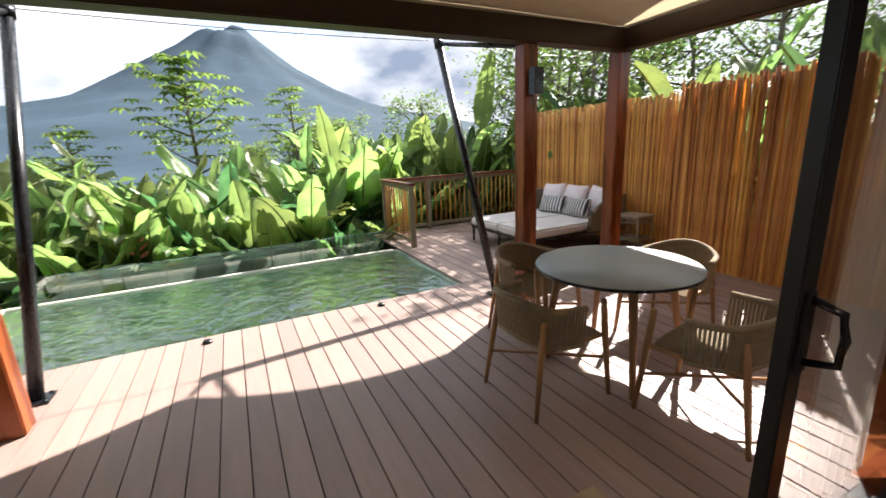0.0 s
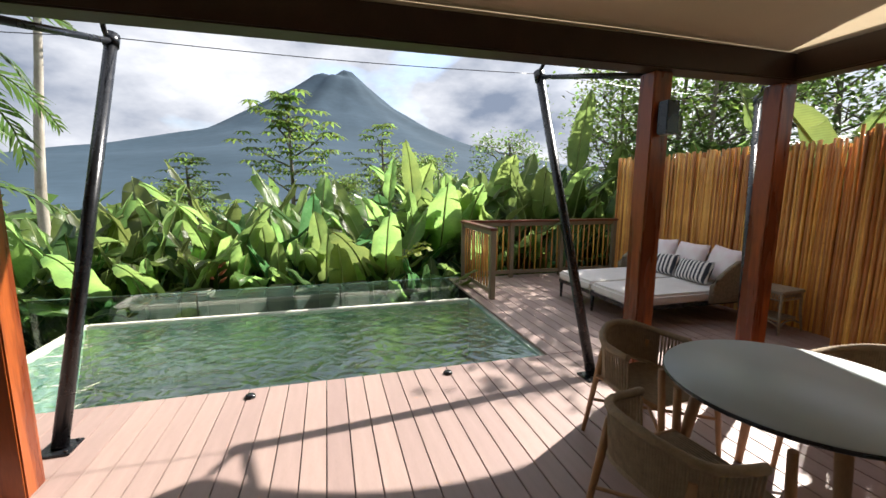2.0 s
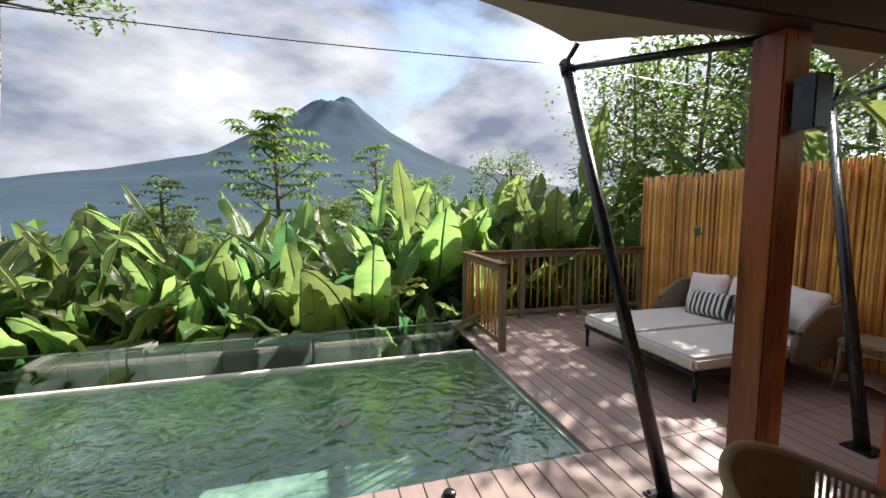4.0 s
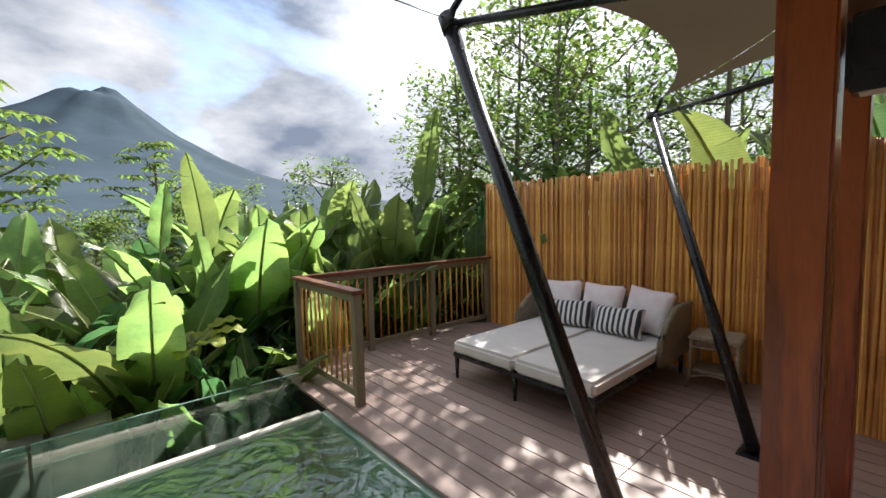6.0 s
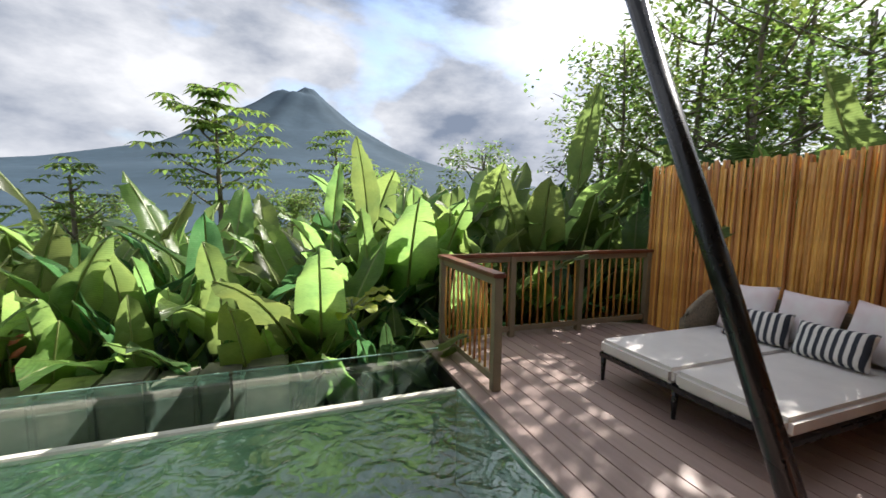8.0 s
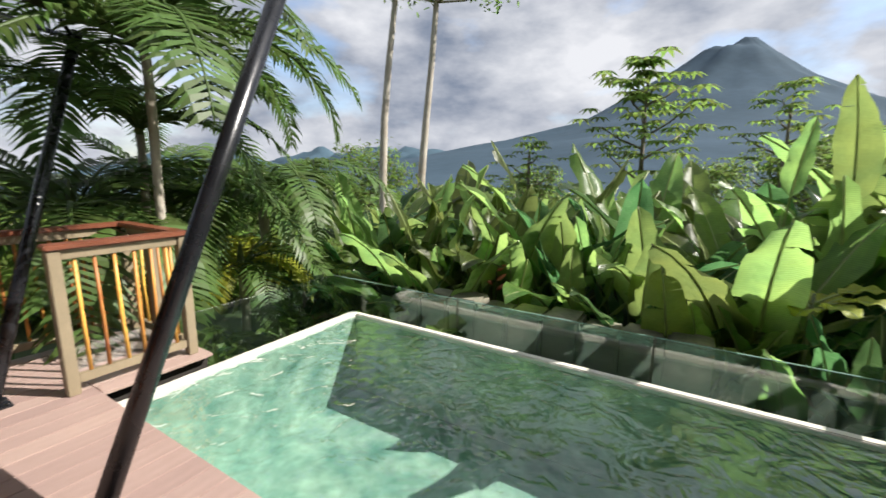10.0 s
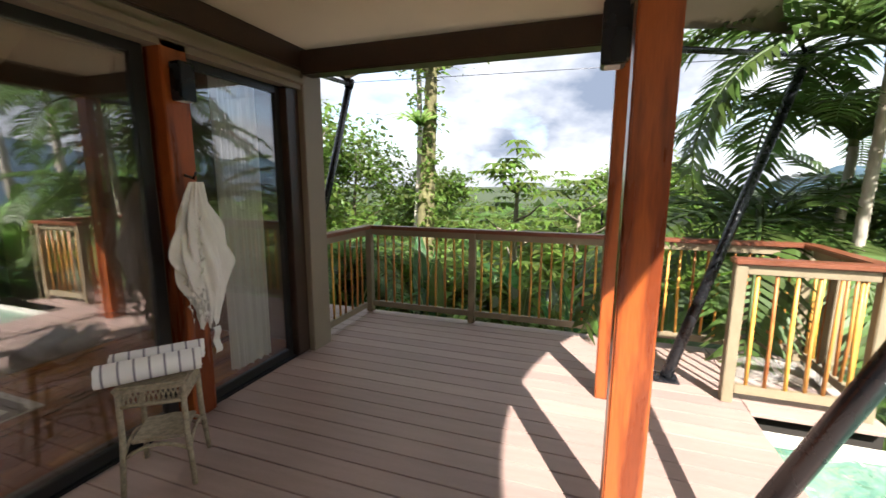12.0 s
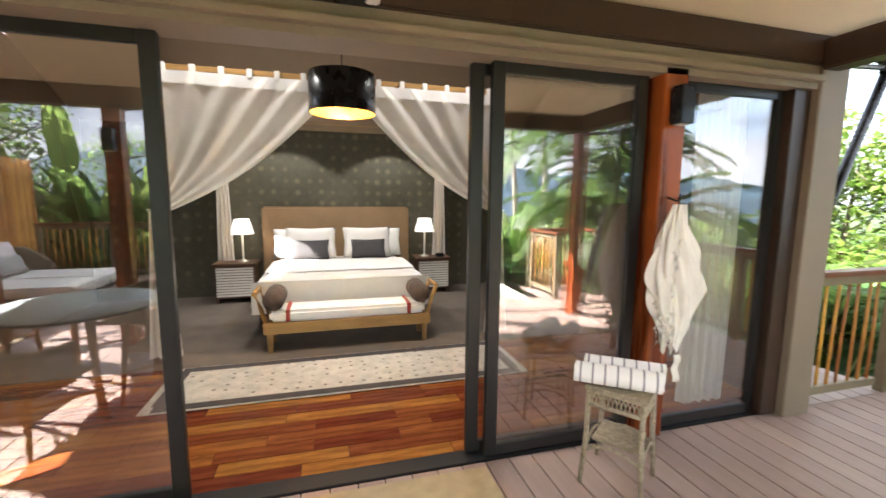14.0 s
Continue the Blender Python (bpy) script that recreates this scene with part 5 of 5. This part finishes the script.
# a yellowing shrub and a flower in the hedge
ys = thing("yellow_shrub", "young shrub with yellowing leaves in the hedge", "plant", (1.35, 7.1, -0.35))
part("stem", tube([(0, 0, -0.1), (0, 0, 0.9)], [0.03, 0.015], 6), M_STEM, ys)
for i in range(9):
    lf = new("leaf", YELLOW_LEAF)
    lf.parent = ys
    lf.matrix_basis = pose(0, 0, 0.65 + 0.05 * (i % 4), -50, 0, i * 40) @ Matrix.Diagonal((0.75, 0.7, 0.7, 1))
fl = thing("heliconia_flower", "hanging salmon-pink heliconia flower", "flower", (-1.62, 6.95, 0.1))
for i in range(5):
    part("bract", lathe(((0.004, 0.0), (0.028, 0.05), (0.02, 0.12), (0.002, 0.16)), 8), M_FLOWER, fl).matrix_basis = pose(0.03 * (-1) ** i, 0, 0.28 - i * 0.06, 0, 50 * (-1) ** i)
part("stem", tube([(0, 0, -1.1), (0.02, 0.02, 0.2), (0, 0, 0.34)], 0.01, 6), M_STEM, fl)


def leaf_quads(bm, centre, radius, count, size, r, flat=1.0):
    """Small pointed leaves scattered through an uneven clump."""
    for _ in range(count):
        d = Vector((r.gauss(0, 1), r.gauss(0, 1), r.gauss(0, 1) * flat))
        d = d.normalized() * radius * (0.35 + 0.65 * r.random() ** 0.5)
        c = centre + d
        ax = Vector((r.uniform(-1, 1), r.uniform(-1, 1), r.uniform(-0.7, 0.3))).normalized()
        s = ax.cross(Vector((r.uniform(-0.5, 0.5), r.uniform(-0.5, 0.5), 1))).normalized()
        L, W = size * r.uniform(0.7, 1.3), size * r.uniform(0.2, 0.34)
        up = s.cross(ax).normalized() * W * 0.3
        v = [bm.verts.new(c), bm.verts.new(c + ax * L * 0.45 + s * W + up), bm.verts.new(c + ax * L), bm.verts.new(c + ax * L * 0.45 - s * W + up)]
        bm.faces.new(v)


def bush_mesh(seed, size, count, material):
    r = random.Random(seed)
    bm = bmesh.new()
    for _ in range(9):
        c = Vector((r.uniform(-0.7, 0.7), r.uniform(-0.7, 0.7), r.uniform(0.15, 0.9)))
        leaf_quads(bm, c, r.uniform(0.28, 0.5), count // 9, size, r, 0.8)
    wood = bmesh.new()
    for _ in range(6):
        a = r.uniform(0, 6.3)
        add_tube(wood, [(0, 0, -0.2), (0.3 * math.cos(a), 0.3 * math.sin(a), 0.4), (0.6 * math.cos(a), 0.6 * math.sin(a), 0.9)], [0.02, 0.012, 0.004], 4)
    return to_mesh("leaves", bm, material), to_mesh("stems", wood, M_STEM)


BUSHES = [bush_mesh(s, 0.20, 900, M_BUSH) for s in range(3)] + [bush_mesh(9, 0.16, 900, M_TREELEAF)]


def bush(x, y, s, k, sz=1.0):
    ob = new("bush")
    ob.empty_display_size = 0.1
    for name, me in zip(("foliage", "stem"), BUSHES[k % 4]):
        part(name, me, None, ob)
    ob.matrix_basis = pose(x, y, ground_height(x, y) - 0.1 * s, 0, 0, k * 67) @ Matrix.Diagonal((s, s, s * sz, 1))
    return tagged(ob, "dense green tropical shrub on the slope", "bush", "slope shrubs")


k = 0
for i in range(150):
    a, d = rng.uniform(-0.05, 1.06) * math.pi, 11.5 + 34 * rng.random() ** 1.6
    x, y = d * math.cos(a), 1 + d * math.sin(a)
    bush(x, y, rng.uniform(1.1, 1.9) * (1 + d * 0.022), i, rng.uniform(0.8, 1.15))
for i in range(70):
    a, d = math.pi * rng.uniform(0.97, 1.34), 7.0 + 26 * rng.random() ** 1.5
    bush(d * math.cos(a), 1 + d * math.sin(a), rng.uniform(1.0, 1.7) * (1 + d * 0.02), i + 1)
for i in range(46):
    x = -3.9 + i * 0.19
    bush(x, 6.95 + 0.25 * (i % 3), 0.5, i)
for i, (x, y, s) in enumerate(((-4.9, 0.4, .8), (-5.0, 1.6, .75), (-4.9, 2.7, .7), (-4.8, 3.8, .7), (-4.1, 5.0, .7), (-4.6, 5.8, .9), (-4.2, 6.7, .9), (-4.9, -0.8, .9), (-5.8, 1.0, 1.1), (-5.9, 2.6, 1.0), (3.4, 7.6, .8), (4.6, 7.7, .9), (2.6, 7.5, .7))):
    bush(x, y, s, i)



# far forest across the valley, one sheet of crowns
def forest():
    r = random.Random(3)
    bm = bmesh.new()
    for _ in range(5200):
        a, d = r.uniform(0, 2 * math.pi), 45 + 900 * r.random() ** 2.2
        x, y = d * math.cos(a), 1 + d * math.sin(a)
        z = ground_height(x, y)
        s = r.uniform(1.6, 3.4) * (1 + d * 0.004)
        leaf_quads(bm, Vector((x, y, z + s * 0.6)), s, 16, s * 0.75, r, 0.6)
    return bm


tagged(part("far_forest", forest(), M_TREELEAF), "distant green forest canopy over the valley floor", "forest", "", "stuff")


def tree(name, x, y, height, spread, seed, label, leaf=0.22, count=120, trunk=0.10, bare=0.35, material=None, bark=None, lean=(0, 0), group=""):
    """A tapered trunk with forking limbs, and a crown of small leaves at the twig ends."""
    r = random.Random(seed)
    z = ground_height(x, y)
    t = thing(name, label, "tree", (x, y, z), group=group)
    wood, crown = bmesh.new(), bmesh.new()
    pts = [Vector((lean[0] * f ** 1.5 + 0.12 * math.sin(f * 7 + seed), lean[1] * f ** 1.5 + 0.1 * math.cos(f * 6 + seed), f * height * 0.85)) for f in (k / 8 for k in range(9))]
    add_tube(wood, [pts[0] + Vector((0, 0, -0.4))] + pts[1:], [trunk * (1.15 - 0.9 * k / 8) for k in range(9)], 8)
    tips = []
    for k in range(17):
        f = bare + (1 - bare) * (k + r.random()) / 17
        base = pts[min(8, int(f * 8))]
        a = k * 2.4 + r.uniform(-0.4, 0.4)
        L = spread * (1.15 - 0.55 * f) * r.uniform(0.7, 1.1)
        tip = base + Vector((math.cos(a) * L, math.sin(a) * L, L * r.uniform(0.25, 0.75)))
        midp = base.lerp(tip, 0.5) + Vector((0, 0, -0.1 * L))
        add_tube(wood, [base, midp, tip], [trunk * 0.42 * (1.1 - 0.6 * f), trunk * 0.25, 0.012], 5)
        tips += [tip, midp.lerp(tip, 0.5) + Vector((r.uniform(-.3, .3), r.uniform(-.3, .3), 0.2)) * spread * 0.5]
        for _ in range(2):
            q = tip + Vector((r.uniform(-1, 1), r.uniform(-1, 1), r.uniform(-0.2, 0.8))) * L * 0.4
            add_tube(wood, [midp.lerp(tip, 0.6), q], [0.02, 0.006], 4)
            tips.append(q)
    for q in tips:
        leaf_quads(crown, q, spread * r.uniform(0.2, 0.42), int(count * r.uniform(0.5, 1.2)), leaf * 0.8, r, 0.8)
    part("trunk", wood, bark or M_BARK, t)
    part("crown", crown, material or M_TREELEAF, t)
    return t


for i, (x, y, h, s) in enumerate(((10.5, 13.5, 8.0, 2.3), (9.6, 10.2, 8.8, 2.5), (11.0, 8.2, 9.6, 2.6), (12.2, 5.4, 9.4, 2.4), (13.5, 11.0, 9.5, 2.8), (13.0, 8.0, 9.5, 2.6), (16.5, 6.0, 10.5, 3.0), (15.0, 1.5, 9.0, 2.6), (8.0, 17.5, 7.0, 2.0), (16.0, 15.5, 9.0, 3.0))):
    tree("forest_tree", x, y, h, s, 20 + i, "tall leafy forest tree with slender forking trunk", 0.24, 42, 0.13, 0.3, group="trees beyond the screen")
for i, (x, y, h, s) in enumerate(((3.6, 22, 5.6, 1.6), (5.4, 26, 6.6, 1.8), (7.5, 30, 7.5, 2.0), (-8, 27, 5.0, 2.0), (-15, 20, 6.0, 2.2), (1.0, 30, 5.0, 2.0))):
    tree("slope_tree", x, y, h, s, 60 + i, "light slender tree with a sparse open crown", 0.30, 50, 0.07, 0.5, M_BUSH, group="slope trees")
for i, (x, y, h, s) in enumerate(((-13, 4.2, 4.2, 1.6), (-12, -5.0, 5.5, 2.0), (-9.5, -5.9, 5.6, 2.0), (-14, -3.0, 4.4, 1.6))):
    tree("forest_tree", x, y, h, s, 80 + i, "leafy forest tree beyond the side railing", 0.26, 110, 0.10, 0.3, M_BUSH, group="trees beyond the railing")
for i, (x, y, h, s) in enumerate(((8.1, 7.2, 9.6, 1.7), (8.9, 8.9, 10.6, 1.8), (8.2, 10.4, 8.6, 1.6))):
    tree("slender_tree", x, y, h, s, 140 + i, "slender many-branched tree close behind the bamboo screen", 0.20, 42, 0.08, 0.45, M_BUSH, group="trees beyond the screen")
# the two tall bare trunks across the pool
for i, (x, y) in enumerate(((-8.4, 13.1), (-7.4, 13.9))):
    t = tree("tall_tree", x, y, 16.5, 2.2, 90 + i, "tall pale slender tree, bare below a high sparse crown", 0.26, 60, 0.14, 0.66, bark=M_PALEBARK, lean=(0.9 - 0.3 * i, 0), group="tall pale trees")
# the epiphyte-laden trunk
t = tree("mossy_tree", -9.7, -1.5, 11.0, 2.0, 96, "thick trunk covered in moss and epiphytes", 0.2, 40, 0.25, 0.7, M_BUSH, M_MOSSBARK)
ep = bmesh.new()
r = random.Random(5)
for _ in range(150):
    f = r.random()
    leaf_quads(ep, Vector((r.gauss(0, 0.18), r.gauss(0, 0.18), 0.5 + 7.5 * f)), 0.16, 8, 0.18, r)
part("epiphyte_cover", ep, M_BUSH, t)
tree("thin_tree", -10.4, -2.1, 11.0, 1.2, 97, "thin pale trunk beside the mossy tree", 0.2, 10, 0.12, 0.8, bark=M_PALEBARK)
fern = bmesh.new()
for i in range(26):
    a, L = i * 2.4, r.uniform(0.5, 0.9)
    pts = [Vector((math.cos(a) * L * f, math.sin(a) * L * f, 0.35 * math.sin(2.2 * f) * L)) for f in (0, .35, .7, 1)]
    s = Vector((-math.sin(a), math.cos(a), 0)) * 0.045
    for p0, p1 in zip(pts, pts[1:]):
        fern.faces.new([fern.verts.new(q) for q in (p0 - s, p0 + s, p1 + s * 0.8, p1 - s * 0.8)])
bird_fern = tagged(part("nest_fern", fern, M_LEAF), "bird's-nest fern rosette growing on the trunk", "fern")
bird_fern.matrix_basis = pose(-9.38, -1.62, 2.9)


def lobed_leaf(bm, c, radius, r):
    """An umbrella leaf of about nine drooping lobes."""
    n = 9
    turn = r.uniform(0, 6)
    for k in range(n):
        a = turn + 2 * math.pi * k / n
        d = Vector((math.cos(a), math.sin(a), 0))
        s = Vector((-d.y, d.x, 0)) * radius * 0.17
        p = [c, c + d * radius * 0.5 + Vector((0, 0, 0.05 * radius)), c + d * radius + Vector((0, 0, -0.28 * radius))]
        bm.faces.new([bm.verts.new(q) for q in (p[0], p[1] - s, p[1] + s)])
        bm.faces.new([bm.verts.new(q) for q in (p[1] - s, p[2], p[1] + s)])


def cecropia(x, y, height, spread, seed, label, leaf=0.5, limbs=10, top=None):
    r = random.Random(seed)
    z = ground_height(x, y) if top is None else top - height
    t = thing("cecropia_tree", label, "tree", (x, y, z), group="umbrella-leaved trees")
    wood, crown = bmesh.new(), bmesh.new()
    add_tube(wood, [(0, 0, -0.5), (0.05, 0, height * 0.5), (0, 0.05, height * 0.92)], [0.10, 0.07, 0.03], 7)
    for k in range(limbs):
        f = 0.42 + 0.5 * k / limbs
        a = k * 2.4
        L = spread * (1.15 - 0.75 * (f - 0.42) / 0.5) * r.uniform(0.75, 1.1)
        b = Vector((0.03, 0.02, height * f))
        tip = b + Vector((math.cos(a) * L, math.sin(a) * L, L * 0.55))
        add_tube(wood, [b, b.lerp(tip, 0.55) - Vector((0, 0, 0.06)), tip], [0.04, 0.025, 0.012], 5)
        for _ in range(11):
            lobed_leaf(crown, b.lerp(tip, r.uniform(0.55, 1.05)) + Vector((r.gauss(0, .36), r.gauss(0, .36), r.gauss(0.05, .36))), leaf * r.uniform(0.55, 1.0), r)
    for _ in range(8):
        lobed_leaf(crown, Vector((r.gauss(0, .25), r.gauss(0, .25), height + r.uniform(-0.3, 0.1))), leaf, r)
    part("trunk", wood, M_BARK, t)
    part("crown", crown, M_BUSH, t)


cecropia(-1.15, 16.0, 6.2, 1.6, 1, "umbrella-leaved cecropia tree standing above the hedge", top=4.65)
cecropia(-4.2, 15.0, 4.6, 0.9, 2, "small umbrella-leaved cecropia tree in the hedge", 0.34, 6, top=2.6)
cecropia(2.4, 18.0, 6.0, 1.5, 3, "umbrella-leaved cecropia tree standing above the hedge", 0.36, 8, top=4.1)
cecropia(-8.5, 0.9, 3.6, 0.9, 4, "papaya-like tree with a flat crown of lobed leaves", 0.40, 6, top=1.95)
cecropia(-11.5, 2.1, 4.0, 1.4, 5, "umbrella-leaved tree beyond the railing", 0.42, 8, top=1.6)


def frond_mesh(seed, length, droop, pairs=34, leaflet=0.42, material=M_PALM):
    r = random.Random(seed)
    bm = bmesh.new()
    pts, ang, p = [], 0.62, Vector((0, 0, 0))
    for k in range(13):
        pts.append(p.copy())
        ang += droop / 12
        p = p + Vector((0, math.sin(ang), math.cos(ang))) * length / 12
    add_tube(bm, pts, [0.02 * (1 - k / 14) + 0.003 for k in range(13)], 5)
    for k in range(pairs):
        f = 0.09 + 0.90 * k / pairs
        i = min(11, int(f * 12))
        c = pts[i].lerp(pts[i + 1], f * 12 - i)
        d = (pts[i + 1] - pts[i]).normalized()
        L = leaflet * (math.sin(math.pi * (0.15 + 0.8 * f)) ** 0.6)
        for side in (-1, 1):
            out = (Vector((side, 0, 0)) * 0.9 + d * 0.6 + Vector((0, 0, 0.15 + r.uniform(-0.2, 0.1)))).normalized()
            mid = c + out * L * 0.55
            tip = c + out * L + Vector((0, 0, -0.16 * L - r.random() * 0.1 * L))
            w = d * 0.027
            v = [bm.verts.new(q) for q in (c - w * .4, c + w * .4, mid + w, mid - w)]
            bm.faces.new(v)
            bm.faces.new((v[3], v[2], bm.verts.new(tip)))
    return to_mesh("frond", bm, material)


FRONDS = [frond_mesh(1, 2.0, 1.5), frond_mesh(2, 2.1, 1.9), frond_mesh(3, 1.7, 1.1), frond_mesh(4, 1.9, 2.3)]
YELLOW_FRONDS = [frond_mesh(7, 1.6, 2.1, material=M_YELLOW), frond_mesh(8, 1.5, 1.6, material=M_YELLOW)]


def palm(x, y, z, height, fronds, seed, label, scale=1.0, trunk=0.06, yellow=0.0):
    r = random.Random(seed)
    t = thing("palm_tree", label, "palm", (x, y, z), group="palms")
    if height > 0.2:
        rings = []
        for k in range(int(height / 0.14) + 1):
            rings += [((0.03 * math.sin(k * 0.3), 0, k * 0.14), trunk), ((0.03 * math.sin(k * 0.3), 0, k * 0.14 + 0.02), trunk * 1.12)]
        part("trunk", tube([q[0] for q in rings], [q[1] for q in rings], 8), M_PALEBARK, t, "ringed pale palm trunk")
        part("crownshaft", tube([(0, 0, height - 0.1), (0, 0, height + 0.12), (0, 0, height + 0.42)], [trunk * 1.15, trunk * 0.95, 0.012], 8), M_STEM, t, "smooth green crownshaft")
    for k in range(fronds):
        ob = new("frond", YELLOW_FRONDS[k % 2] if r.random() < yellow else FRONDS[r.randrange(4)])
        ob.parent = t
        s = scale * r.uniform(0.8, 1.1)
        ob.matrix_basis = pose(0, 0, height, -r.uniform(0, 38) + 14, 0, k * 137.5 + r.uniform(-12, 12)) @ Matrix.Diagonal((s, s, s, 1))
    return t


palm(-4.45, 4.62, -1.3, 4.0, 22, 1, "tall areca palm with arching feathery fronds beside the pool", 1.25, 0.045)
palm(-5.4, 4.9, -1.3, 3.3, 14, 31, "areca palm with arching feathery fronds beside the pool", 1.1, 0.045)
palm(-5.5, 4.2, -1.3, 2.3, 13, 2, "areca palm with arching feathery fronds beside the pool", 1.3)
palm(-6.3, 5.6, -1.3, 2.3, 14, 22, "areca palm with arching feathery fronds beside the pool", 1.3)
palm(-5.3, 6.0, -1.3, 1.4, 14, 3, "low areca palm by the pool with yellowing fronds", 0.85, yellow=0.5)
palm(-5.0, 6.9, -1.2, 0.9, 12, 4, "low areca palm by the pool with yellowing fronds", 0.9, yellow=0.3)
palm(-4.2, 5.1, -1.3, 0.1, 12, 5, "low feathery palm at the pool edge", 0.62)
palm(-4.1, 5.8, -1.3, 0.1, 12, 25, "low feathery palm at the pool edge", 0.6)
palm(-5.9, 6.9, -1.3, 2.5, 15, 21, "areca palm with arching feathery fronds beside the pool", 1.25)
palm(-7.0, 7.6, -1.3, 2.2, 12, 6, "areca palm with arching feathery fronds beside the pool", 1.1)
palm(-6.6, -1.9, -1.3, 1.2, 12, 7, "feathery palm beyond the side railing", 1.0)
palm(7.7, 4.0, -1.25, 3.1, 12, 8, "feathery palm rising behind the bamboo screen", 0.95)
palm(7.8, 6.6, -1.3, 3.2, 12, 9, "feathery palm rising behind the bamboo screen", 1.0)
palm(7.5, 1.0, -1.25, 2.8, 12, 10, "feathery palm rising behind the bamboo screen", 0.95)
palm(7.7, 8.0, -1.3, 2.8, 11, 11, "feathery palm rising behind the bamboo screen", 0.9)


# ---- deck boards and bedroom floorboards ----
board_cache = {}


def board_mesh(length, width, thick, material, key):
    k = (round(length, 2), round(width, 3), key)
    if k not in board_cache:
        board_cache[k] = to_mesh("board", box(-width / 2, width / 2, -length / 2, length / 2, -thick, 0, 0.003), material)
    return board_cache[k]


for owner, x0, x1, y0, y1 in BOARD_AREAS:
    first = math.ceil((x0 - 0.085) / PITCH + 0.001)
    for i in range(first, int((x1 - 0.085) / PITCH) + 1):
        x = 0.01 + (i + 0.5) * PITCH
        cuts = [y0, y1] if y1 - y0 < 4 else [y0, y0 + 1.2 + (i % 3) * 0.9, y1]
        for c0, c1 in zip(cuts, cuts[1:]):
            ob = new("board", board_mesh(c1 - c0 - 0.004, BOARD, 0.03, M_DECK, "deck"))
            ob.parent = owner
            ob.matrix_basis = pose(x, (c0 + c1) / 2, 0)
bed_floor = bpy.data.objects["floor_bedroom"]
for j in range(15):
    y = -0.278 - j * 0.125
    x = -3.05
    r = random.Random(j)
    while x < 3.6:
        w = min(r.uniform(0.5, 1.5), 3.62 - x)
        ob = new("floorboard", board_mesh(0.123, w - 0.002, 0.01, M_FLOORWOOD, "room"))
        ob.parent = bed_floor
        ob.matrix_basis = pose(x + w / 2, y, 0.0)
        x += w
